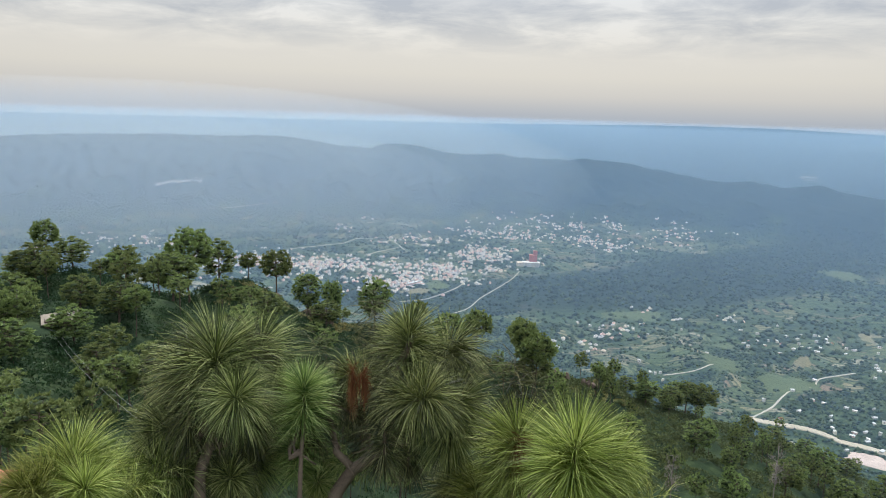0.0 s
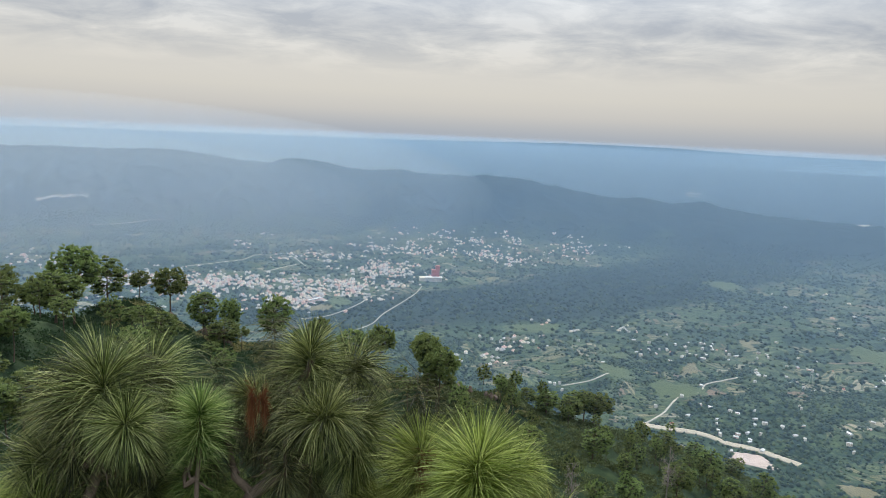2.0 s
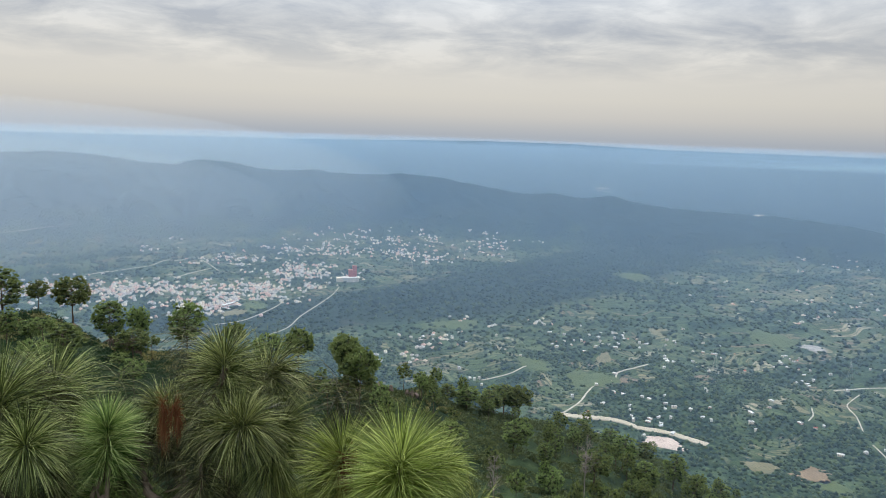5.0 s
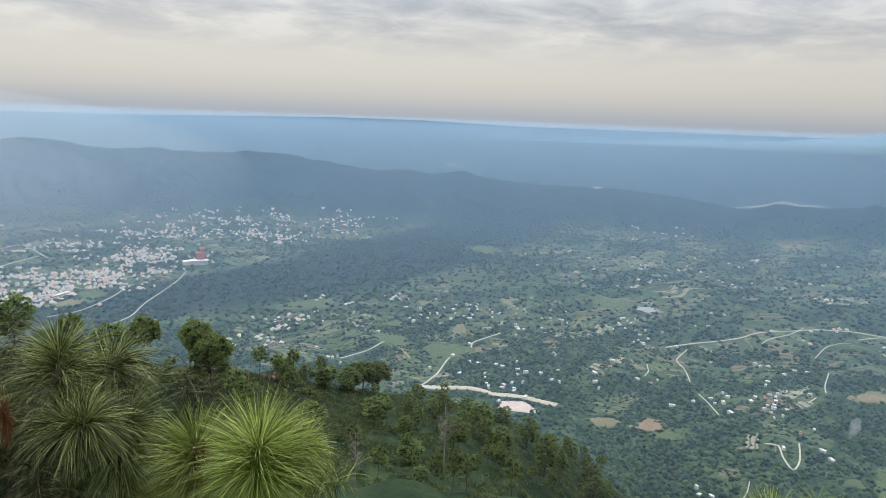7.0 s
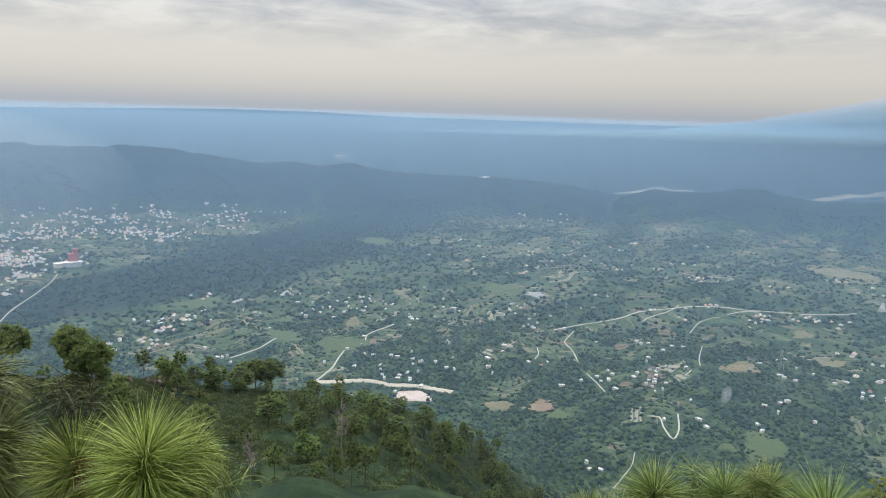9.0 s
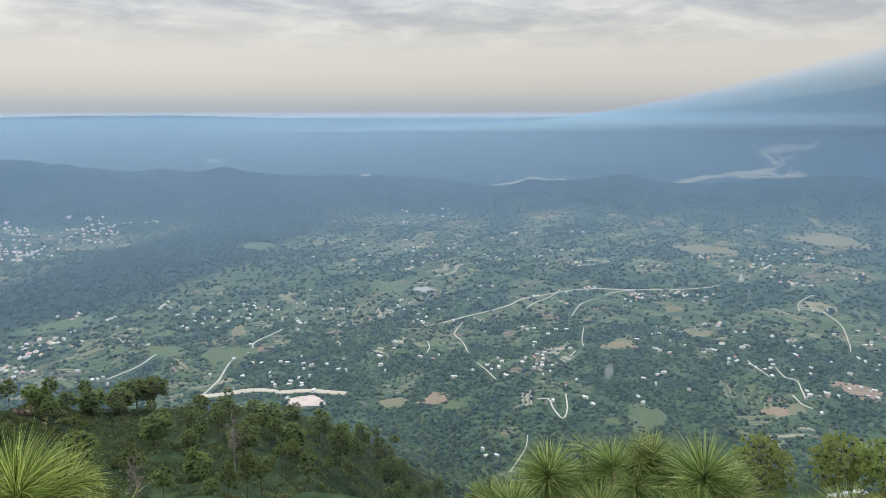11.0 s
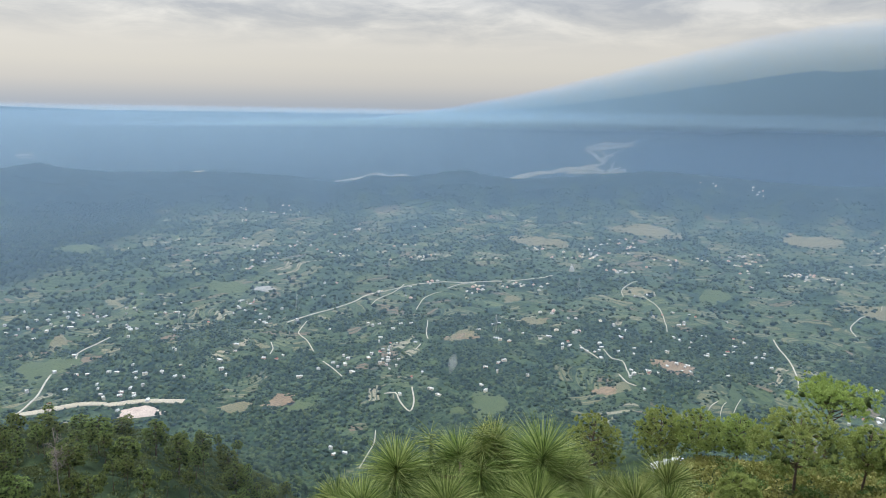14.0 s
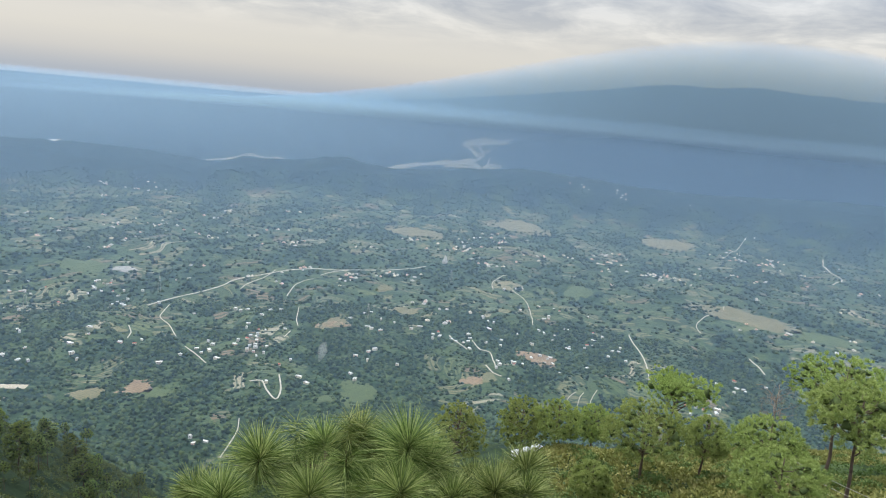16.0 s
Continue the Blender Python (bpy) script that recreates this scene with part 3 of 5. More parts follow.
# x, y, height, crown radius, bare share of the trunk
CREST_PINES = [
    (-96, 172, 12.1, 3.4, 0.41), (-92, 159, 10.7, 6.1, 0.15), (-91, 174, 8.9, 5.0, 0.15), (-73, 141, 9.2, 3.8, 0.15), (-74, 120, 12.7, 4.3, 0.16), (-81, 181, 10.6, 4.4, 0.15), (-70, 193, 22.2, 6.6, 0.44),
    (-70, 182, 15.8, 6.6, 0.26), (-65, 205, 14.1, 5.1, 0.15), (-59, 214, 9.5, 3.0, 0.38), (-52, 220, 16.7, 5.2, 0.43), (-41, 212, 15.1, 4.8, 0.24), (-35, 224, 16.5, 3.6, 0.41), (-22, 226, 23.0, 5.5, 0.43),
    (-9, 252, 16.7, 4.1, 0.56), (2, 250, 16.9, 6.1, 0.42), (12, 249, 24.0, 5.5, 0.49), (30, 267, 20.6, 5.4, 0.58), (33, 247, 23.3, 6.6, 0.35), (72, 302, 8.5, 4.6, 0.16), (82, 309, 9.0, 4.7, 0.21),
    (92, 309, 12.7, 6.6, 0.15), (106, 320, 12.7, 6.6, 0.16), (117, 329, 16.6, 6.3, 0.32), (127, 334, 18.7, 6.6, 0.3), (-63, 136, 8.8, 4.6, 0.15), (-65, 123, 7.7, 4.0, 0.15), (-55, 191, 6.1, 3.2, 0.15),
    (-46, 186, 9.8, 5.1, 0.15), (-34, 204, 9.6, 5.0, 0.15), (-62, 100, 7.3, 3.8, 0.15), (-44, 69, 9.7, 2.9, 0.41), (-55, 110, 6.9, 3.7, 0.15), (-95, 160, 8.7, 4.4, 0.15), (-76, 185, 10.0, 3.8, 0.32),
]
SLOPE_PINES = [
    (29, 245, 27.2, 6.2, 0.59), (32, 237, 24.8, 6.2, 0.6), (112, 329, 14.1, 6.2, 0.35), (122, 329, 17.0, 6.2, 0.28), (93, 314, 9.6, 5.4, 0.15), (108, 321, 9.9, 5.6, 0.15), (70, 300, 7.2, 4.1, 0.15),
    (103, 276, 14.2, 6.2, 0.15), (111, 259, 10.4, 3.8, 0.15), (160, 285, 17.5, 6.2, 0.15), (198, 301, 18.8, 6.2, 0.15), (180, 337, 10.4, 6.2, 0.15), (152, 315, 13.5, 6.2, 0.15), (200, 334, 11.9, 6.2, 0.15),
    (64, 234, 17.0, 6.2, 0.35), (103, 236, 10.4, 5.3, 0.15), (190, 272, 22.1, 6.2, 0.15), (248, 310, 16.8, 6.2, 0.15), (232, 284, 21.1, 6.2, 0.15), (127, 247, 15.7, 6.2, 0.15), (156, 259, 15.1, 6.2, 0.15),
    (244, 327, 13.3, 6.2, 0.15),
]
for rows, label, group in ((CREST_PINES, "tall bare-trunked pine with rounded dark green crown on the ridge", "pines on the ridge"), (SLOPE_PINES, "slender long-needled pine on the shrubby slope below the ridge", "pines on the slope")):
    for k, (x, y, h, r, b) in enumerate(rows):
        kind = int(np.argmin([abs(b - v) for v in BARE]))
        pine(x, y, TALL[kind][k % 2], h / 16.0, min(r, h * 0.5) / 4.0, rng.uniform(0, 6.28), label, group)
count = 0
while count < 170:
    az, s = rng.uniform(-38, 44), rng.uniform(0, 1)
    r1, rc = float(by_bearing(np.array(az), SPUR, 1)), float(by_bearing(np.array(az), SPUR, 3))
    r = r1 * 0.85 + (rc * 1.02 - r1 * 0.85) * s
    x, y = r * math.sin(radians(az)), r * math.cos(radians(az))
    if -30.0 < az < -27.4 and 70 < r < 150:
        continue
    if az < 8 and s > 0.9:
        continue
    h = rng.uniform(9, 18) if az > 8 else rng.uniform(6, 13)
    pine(x, y, LOWER[count % 4], h / 16.0, rng.uniform(0.6, 1.0) * (0.6 + 0.4 * h / 16), rng.uniform(0, 6.28), "pine among shrubs on the steep hillside", "pines on the hillside")
    count += 1


def bare_tree(x, y, height, spread, seed):
    rng = np.random.RandomState(seed)
    ob = base("bare_tree", x, y, float(land(x, y)), "leafless grey tree with fine twisted branches among pines", "tree", "bare trees")
    limbs = [bend((0, 0, -0.5), (0.1, 0, height * 0.9), 0.012 * height + 0.03, 0.03, 0, 6, 0.05, rng)]
    for i in range(26):
        h = height * rng.uniform(0.35, 0.9)
        a = rng.uniform(0, 6.28)
        ln = spread * rng.uniform(0.5, 1.0)
        tip = np.array([math.cos(a) * ln, math.sin(a) * ln, h + ln * rng.uniform(0.2, 0.9)])
        limbs.append(bend((0.08, 0, h), tip, 0.006 * height, 0.01, 0.05 * height, 5, 0.06 * spread, rng))
        for _ in range(4):
            s = rng.uniform(0.4, 0.9)
            q = np.array([0.08, 0, h]) * (1 - s) + tip * s
            limbs.append(bend(q, q + rng.normal(0, 0.22, 3) * spread + np.array([0, 0, 0.15 * spread]), 0.0025 * height, 0.006, 0, 3))
    child("trunk", fill("trunk", *tubes(limbs, 4), DEAD_WOOD, True), ob)
    return ob


bare_tree(116, 233, 24, 4.5, 1)
bare_tree(70, 203, 22, 3.5, 2)
bare_tree(56, -2.7, 4.6, 1.7, 3)

# young, full pines on the grassy knoll
KNOLL = [
    (39.8, 4.2, 4.8, 2.64, 0.1, 0), (42.0, 1.2, 3.9, 1.41, 0.12, 0), (51.9, 3.9, 5.9, 3.01, 0.52, 2), (45.2, 12.8, 4.9, 1.76, 0.21, 1), (44.8, 10.4, 3.5, 1.64, 0.1, 1), (49.2, 8.8, 4.1, 1.43, 0.27, 1),
    (41.9, 16.4, 6.0, 2.05, 0.29, 1), (38.0, -1.7, 4.6, 1.98, 0.19, 0), (29.9, -2.2, 3.8, 1.93, 0.36, 0), (45.7, -5.5, 7.6, 3.13, 0.53, 1), (33.6, -5.0, 6.4, 2.39, 0.53, 0), (35.5, 6.1, 2.6, 1.13, 0.1, 0),
]
for k, (x, y, h, r, bare, kind) in enumerate(KNOLL):
    bare = max(bare, 0.3) if kind == 0 and h > 3 else bare
    me = pine_meshes(300 + k, h, r, bare, 38 if kind < 2 else 26, 17, 58, 0.13 + 0.03 * r, 0.14, PINE_LEAF_LIGHT if kind == 0 else PINE_LEAF_MID, KNOLL_HEART_SHADE, kind == 2, 0.26)
    ob = base("young_pine_tree", x, y, float(land(x, y)), ("full rounded light green pine standing on the grassy knoll", "bushy dark green pine standing on the grassy knoll", "flat-topped pine with bare lower branches on the knoll")[kind], "tree", "pines on the knoll")
    for nm, m in zip(("trunk", "crown"), me):
        child(nm, m, ob)

# ---------- the young pines below the terrace, with long needles ----------


def tuft_mesh(axis, length, seed, count=1000, droop=1.0, shoot=0.13, thick=1.0):
    """Long needles round the end of a shoot, standing up at its tip and arching over below; each is a tapering blade."""
    rng = np.random.RandomState(seed)
    axis = unit(np.array(axis, float))
    u = unit(np.cross(axis, np.array([0.3, 0.5, 0.8])))
    w = np.cross(axis, u)
    s = rng.uniform(0, 1, count) ** 0.75
    a = rng.uniform(0, 2 * np.pi, count)
    open_angle = np.radians(np.clip(rng.normal(112 - 76 * s, 20), 4, 160))
    ring = np.cos(a)[:, None] * u + np.sin(a)[:, None] * w
    way = np.cos(open_angle)[:, None] * axis + np.sin(open_angle)[:, None] * ring
    p = axis * ((s - 1) * shoot)[:, None]
    ln = length * rng.uniform(0.72, 1.12, count) * (0.8 + 0.2 * np.sin(open_angle))
    segs = 4
    d, pts = way.copy(), []
    limp = rng.uniform(0.4, 1.5, count) * droop
    for i in range(segs + 1):
        pts.append(p.copy())
        p = p + d * (ln / segs)[:, None]
        d = unit(d + np.array([0, 0, -0.13]) * (limp * (0.6 + 0.5 * i))[:, None] + rng.normal(0, 0.02, d.shape))
    pts = np.stack(pts, 1)
    side = unit(np.cross(way, rng.normal(size=way.shape)))
    wid = np.array([0.0006, 0.0009, 0.0008, 0.0006, 0.00012]) * thick
    v = np.stack([pts + side[:, None] * wid[None, :, None], pts - side[:, None] * wid[None, :, None]], 2).reshape(-1, 3)
    f = np.array([(2 * i, 2 * i + 1, 2 * i + 3, 2 * i + 2) for i in range(segs)])[None] + (np.arange(count) * 2 * (segs + 1))[:, None, None]
    return v, f.reshape(-1, 4)


def long_needle_pine(path, tufts, seed, label, mat, droop=1.0, thick=1.0, girth=0.03):
    """path: the upper stem. tufts: tip, axis, needle length, and 1 for an old, thinning tuft, its needles darkened as
    in shade.
    """
    rng = np.random.RandomState(seed)
    top = np.array(path, float)
    fx, fy = top[0, 0] + 0.05, top[0, 1] + 0.1
    gz = float(land(fx, fy))
    ob = base("young_pine", fx, fy, gz, label, "tree", "young pines")
    o = np.array([fx, fy, gz])
    low = [(0, 0, -0.3)] + [tuple(np.array([0, 0, 0]) + (top[0] - o) * k / 6 + np.append(rng.normal(0, 0.03, 2), 0)) for k in range(1, 6)]
    line = np.array(low + [tuple(q - o) for q in top])
    line[6:] += rng.normal(0, 0.007, line[6:].shape)
    n = len(line)
    stem = [(*q, girth * (1.15 - 0.75 * i / (n - 1)) * rng.uniform(0.88, 1.15)) for i, q in enumerate(line)]
    child("trunk", fill("trunk", *tubes([stem], 6), TWIG, True), ob)
    fine = np.concatenate([line[i] + (line[i + 1] - line[i]) * np.linspace(0, 1, 9)[:, None] for i in range(4, n - 1)])
    for k, (x, y, z, ax, ay, az, ln, old) in enumerate(tufts):
        axis = unit(np.array([ax, ay, az]))
        tip = np.array([x, y, z]) - o
        heel = tip - axis * 0.15
        near = fine[np.argmin(np.linalg.norm(fine - (heel - np.array([0, 0, 0.1])), axis=1))]
        mid = (near + heel) / 2 + np.array([0, 0, -0.035]) + rng.normal(0, 0.018, 3)
        path = [(*near, 0.015), (*((near + mid) / 2 + rng.normal(0, 0.016, 3)), 0.013), (*mid, 0.0105), (*((mid + heel) / 2 + rng.normal(0, 0.012, 3)), 0.009), (*heel, 0.0085), (*tip, 0.006)]
        child("branch", fill("branch", *tubes([path], 6), TWIG, True), ob)
        v, f = tuft_mesh(axis, ln, seed * 100 + k, 520 if old else 1400, droop * (1.3 if old else 1) * (1.35 if abs(az - 0.45) < 0.01 else 1), 0.13, thick)
        t = child("needle_tuft", fill("needle_tuft", v, f, NEEDLES_OLD_SHADED if old else mat), ob)
        t.location = tip
        # older needles hang further down the limb; the dark ones have shade painted in
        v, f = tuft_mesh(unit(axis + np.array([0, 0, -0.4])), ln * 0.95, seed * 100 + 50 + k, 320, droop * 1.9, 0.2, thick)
        t = child("needle_tuft", fill("needle_tuft", v, f, NEEDLES_OLD_SHADED if old or mat is NEEDLES else mat), ob)
        t.location = heel
        # bare side twigs where needles have dropped
        for _ in range(2):
            q = near + (mid - near) * rng.uniform(0.2, 0.9)
            e = q + unit(rng.normal(size=3)) * rng.uniform(0.04, 0.1)
            child("twig", fill("twig", *tubes([bend(q, e, 0.006, 0.003, 0.01, 4, 0.006, rng)], 4), TWIG, True), ob)
    return ob


def dead_bunch(parent, x, y, z, length, seed, axis=(0.1, 0, -1), wide=0.4):
    """Dead needles still stuck together, hanging in a flat bundle."""
    v, f = tuft_mesh(axis, length, seed, 260, 3.0, 0.06, 1.7)
    v = v * np.array([wide, wide, 1.0])
    t = child("dead_needles", fill("dead_needles", v, f, NEEDLES_DEAD), parent, "rust-brown dead needles")
    t.location = Vector((x, y, z)) - parent.location


STEM_L = [
    (-0.76, 2.35, 449.18, 0.08, 0.02, 1.0, 0.25, 0), (-0.66, 2.53, 449.15, 0.08, 0.02, 1.0, 0.22, 0), (-0.64, 2.15, 449.1, 0.24, -0.81, 0.45, 0.16, 0), (-0.89, 2.38, 449.08, -0.71, -0.37, 0.45, 0.21, 0), (-0.6, 2.47, 448.98, 0.8, 0.09, 0.45, 0.17, 0),
    (-0.93, 2.29, 448.92, -0.7, -0.39, 0.45, 0.2, 0), (-0.64, 2.3, 448.93, 0.08, -0.29, -0.6, 0.16, 1), (-0.93, 2.19, 448.84, -0.7, -0.4, 0.45, 0.19, 0), (-0.68, 2.2, 448.8, 0.25, -0.81, 0.45, 0.1, 0), (-0.64, 2.47, 448.73, 0.8, 0.1, 0.45, 0.18, 0),
    (-0.82, 2.23, 448.94, 0.1, -0.28, -0.6, 0.14, 1), (-0.81, 2.4, 448.92, 0.1, -0.28, -0.6, 0.14, 1),
]
STEM_S = [
    (-0.46, 2.33, 449.08, 0.08, 0.02, 1.0, 0.14, 0), (-0.42, 2.34, 448.72, 0.15, -0.84, 0.45, 0.09, 0), (-0.52, 2.42, 448.8, -0.76, -0.27, 0.45, 0.12, 0),
]
STEM_M = [
    (-0.12, 2.54, 449.21, 0.08, 0.0, 1.0, 0.18, 0), (0.05, 2.65, 449.11, 0.8, -0.12, 0.45, 0.21, 0), (-0.04, 2.26, 449.08, 0.61, -0.59, 0.45, 0.18, 0), (0.07, 2.51, 448.96, 0.8, -0.12, 0.45, 0.21, 0), (0.04, 2.45, 448.86, -0.0, -0.3, -0.6, 0.2, 0),
    (-0.19, 2.63, 449.11, -0.79, -0.16, 0.45, 0.15, 0), (-0.34, 2.53, 449.05, -0.78, -0.21, 0.45, 0.14, 0), (-0.4, 2.46, 448.97, -0.77, -0.23, 0.45, 0.15, 1), (-0.43, 2.38, 448.88, 0.05, -0.3, -0.6, 0.14, 1), (-0.26, 2.65, 448.98, 0.03, -0.3, -0.6, 0.14, 1),
    (-0.18, 2.22, 448.86, 0.02, -0.3, -0.6, 0.13, 1), (-0.11, 2.44, 448.74, 0.01, -0.3, -0.6, 0.14, 1), (0.07, 2.61, 448.63, 0.08, -0.0, 1.0, 0.16, 0), (-0.29, 2.54, 448.74, 0.03, -0.3, -0.6, 0.14, 1),
]
STEM_R = [
    (0.41, 2.03, 449.04, 0.08, -0.02, 1.0, 0.22, 0), (0.26, 2.26, 448.96, 0.08, -0.01, 1.0, 0.19, 0), (0.5, 2.11, 448.92, 0.75, -0.28, 0.45, 0.16, 0), (0.36, 2.04, 448.96, -0.81, 0.04, 0.45, 0.16, 0), (0.55, 2.09, 448.97, 0.75, -0.3, 0.45, 0.15, 0),
    (0.14, 2.37, 448.72, 0.08, -0.0, 1.0, 0.15, 0), (0.24, 2.27, 448.86, -0.03, -0.3, -0.6, 0.16, 1), (0.31, 2.28, 448.79, -0.04, -0.3, -0.6, 0.14, 1),
]
STEM_W = [
    (-1.08, 2.0, 448.96, 0.07, 0.04, 1.0, 0.19, 0), (-1.13, 1.9, 448.94, -0.64, -0.49, 0.45, 0.15, 0), (-1.02, 2.09, 448.85, 0.76, 0.26, 0.45, 0.16, 0), (-0.98, 2.19, 448.76, 0.07, 0.03, 1.0, 0.13, 0), (-1.15, 1.83, 448.95, -0.62, -0.51, 0.45, 0.13, 0),
    (-0.98, 1.86, 448.94, 0.4, -0.75, 0.45, 0.13, 0),
]
STEM_E = [
    (3.21, 2.45, 447.91, 0.05, -0.06, 1.0, 0.26, 0), (3.56, 2.24, 447.9, 0.04, -0.07, 1.0, 0.23, 0), (3.74, 2.09, 447.95, 0.04, -0.07, 1.0, 0.22, 0), (3.11, 2.03, 447.83, -0.71, -0.46, 0.45, 0.25, 0), (2.9, 2.46, 447.79, 0.05, -0.06, 1.0, 0.23, 0),
    (3.71, 2.2, 447.78, 0.04, -0.07, 1.0, 0.19, 0), (3.48, 2.03, 447.78, -0.26, -0.15, -0.6, 0.2, 0), (2.94, 2.7, 447.72, -0.61, 0.52, 0.45, 0.2, 0), (3.38, 2.33, 447.71, -0.25, -0.17, -0.6, 0.18, 0),
]
STEM_F = [
    (3.7, 1.73, 447.99, 0.03, -0.07, 1.0, 0.31, 0), (3.37, 1.6, 447.86, -0.77, -0.36, 0.45, 0.25, 0), (3.75, 1.58, 447.87, 0.22, -0.78, 0.45, 0.26, 0), (3.68, 1.15, 447.89, 0.02, -0.08, 1.0, 0.23, 0), (3.96, 1.06, 447.92, 0.02, -0.08, 1.0, 0.22, 0),
    (3.74, 0.96, 447.89, 0.1, -0.8, 0.45, 0.18, 0), (3.57, 1.37, 447.82, 0.03, -0.07, 1.0, 0.2, 0), (3.47, 1.82, 447.78, 0.04, -0.07, 1.0, 0.21, 0), (3.77, 1.99, 447.79, -0.46, 0.66, 0.45, 0.2, 0), (3.99, 1.4, 447.73, 0.03, -0.08, 1.0, 0.18, 0),
]
FRESH = "young pine with long drooping yellow-green needle tufts below the terrace"
PATH_L = [(-0.78, 2.18, 448.76), (-0.78, 2.21, 448.83), (-0.76, 2.25, 448.89), (-0.76, 2.28, 448.96), (-0.75, 2.32, 449.04), (-0.76, 2.36, 449.15)]
PATH_S = [(-0.45, 2.21, 448.74), (-0.46, 2.27, 448.87), (-0.46, 2.36, 449.06)]
PATH_M = [(-0.36, 2.31, 448.69), (-0.29, 2.36, 448.77), (-0.19, 2.4, 448.82), (-0.16, 2.44, 448.91), (-0.16, 2.47, 448.97), (-0.16, 2.49, 449.03), (-0.14, 2.52, 449.11), (-0.13, 2.55, 449.18)]
PATH_R = [(0.27, 2.17, 448.79), (0.26, 2.21, 448.86), (0.26, 2.25, 448.94)]
PATH_R2 = [(0.31, 2.08, 448.84), (0.34, 2.1, 448.89), (0.39, 2.12, 448.94), (0.43, 2.13, 448.98)]
PATH_W = [(-1.07, 1.95, 448.86), (-1.08, 1.99, 448.95)]
PATH_E = [(3.36, 2.09, 447.65), (3.47, 2.18, 447.91)]
PATH_F = [(3.61, 1.65, 447.67), (3.71, 1.73, 447.91)]
long_needle_pine(PATH_L, STEM_L, 1, FRESH, NEEDLES, 1.25)
long_needle_pine(PATH_S, STEM_S, 7, "slim young pine with one bright needle tuft on top", NEEDLES_GREEN, 1.1, 1.0, 0.016)
p_mid = long_needle_pine(PATH_M, STEM_M, 2, "young pine with gnarled stem, drooping needles and a rust-brown dead bunch", NEEDLES, 1.35)
p_right = long_needle_pine(PATH_R2, STEM_R, 3, FRESH, NEEDLES_BRIGHT, 1.0)
long_needle_pine(PATH_W, STEM_W, 4, FRESH, NEEDLES_BRIGHT, 1.0)
long_needle_pine(PATH_E, STEM_E, 5, "cluster of upright green needle tufts on a young pine", NEEDLES_GREEN, 0.55, 1.5)
long_needle_pine(PATH_F, STEM_F, 6, "cluster of upright green needle tufts on a young pine", NEEDLES_GREEN, 0.55, 1.5)
dead_bunch(p_mid, -0.29, 2.27, 449.11, 0.16, 71, (0.02, 0, -1), 0.2)
dead_bunch(p_mid, -0.25, 2.28, 449.11, 0.11, 72, (0.9, 0, -0.8), 0.3)
dead_bunch(p_right, 0.27, 2.19, 448.92, 0.16, 73)
dead_bunch(p_right, 0.38, 2.12, 448.88, 0.14, 74, (-0.7, 0, -0.6))

# ---------- undergrowth ----------


def undergrowth(name, count, az0, az1, r_of, size, leaf, leaves, mat, seed, label, flat=0.7):
    rng = np.random.RandomState(seed)
    az = rng.uniform(az0, az1, count)
    r = r_of(az, rng.uniform(0, 1, count))
    x, y = r * np.sin(np.radians(az)), r * np.cos(np.radians(az))
    z = land(x, y)
    keep = waves(x, y, 26, seed + 3) > -0.9
    x, y, z, r = x[keep], y[keep], z[keep], r[keep]
    n = len(x)
    s = size * rng.uniform(0.5, 1.5, n)
    d = unit(rng.normal(size=(n, leaves, 3)))
    d[..., 2] = np.abs(d[..., 2])
    at = np.stack([x, y, z], -1)[:, None] + d * (s[:, None] * rng.uniform(0.7, 1.05, (n, leaves)))[..., None] * np.array([1, 1, flat])
    way = unit(d + rng.normal(0, 0.8, d.shape)).reshape(-1, 3)
    at = at.reshape(-1, 3)
    k = len(at)
    v, f = blades(at, way, leaf * rng.uniform(0.7, 1.4, k), leaf * rng.uniform(0.5, 1.0, k), rng)
    ob = new(name, fill(name, v, f, mat))
    return tagged(ob, label, "shrubs", kind="stuff")


def on_spur(az, s):
    r1, rc = by_bearing(az, SPUR, 1), by_bearing(az, SPUR, 3)
    return r1 * 0.8 + (rc * 1.06 - r1 * 0.8) * np.sqrt(s)


undergrowth("shrubs", 3600, -40, 8, on_spur, 1.7, 0.4, 84, SHADED_SHRUB_LEAF, 31, "dense leafy shrubs covering the shaded slope")
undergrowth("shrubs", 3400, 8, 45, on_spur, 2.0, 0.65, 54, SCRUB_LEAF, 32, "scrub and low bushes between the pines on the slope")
undergrowth("dry_grass", 6000, 66, 106, lambda az, s: 18 + 44 * np.sqrt(s), 0.42, 0.2, 30, KNOLL_GRASS, 33, "tawny dry grass on the knoll", 0.5)
undergrowth("bushes", 520, 62, 112, lambda az, s: 14 + 50 * np.sqrt(s), 0.6, 0.13, 240, BUSH_LEAF, 34, "green bushes scattered over the grassy knoll", 0.8)


def on_crest(az, s):
    return by_bearing(az, SPUR, 3) * (0.93 + 0.1 * s)


undergrowth("dry_grass", 900, -18, 16, on_crest, 0.9, 0.8, 24, GRASS_LEAF, 35, "rusty dry grass along the bare crest of the ridge", 0.5)

# ---------- valley: tracks, river beds, fields ----------
TRACK = plain("pale_track", (0.30, 0.29, 0.26), (0.48, 0.46, 0.42), 0.05, 0.95)
SAND = plain("river_sand", (0.30, 0.27, 0.21), (0.45, 0.41, 0.33), 0.02, 0.95)
SHINGLE = plain("river_shingle", (0.34, 0.34, 0.33), (0.52, 0.51, 0.49), 0.01, 0.9)


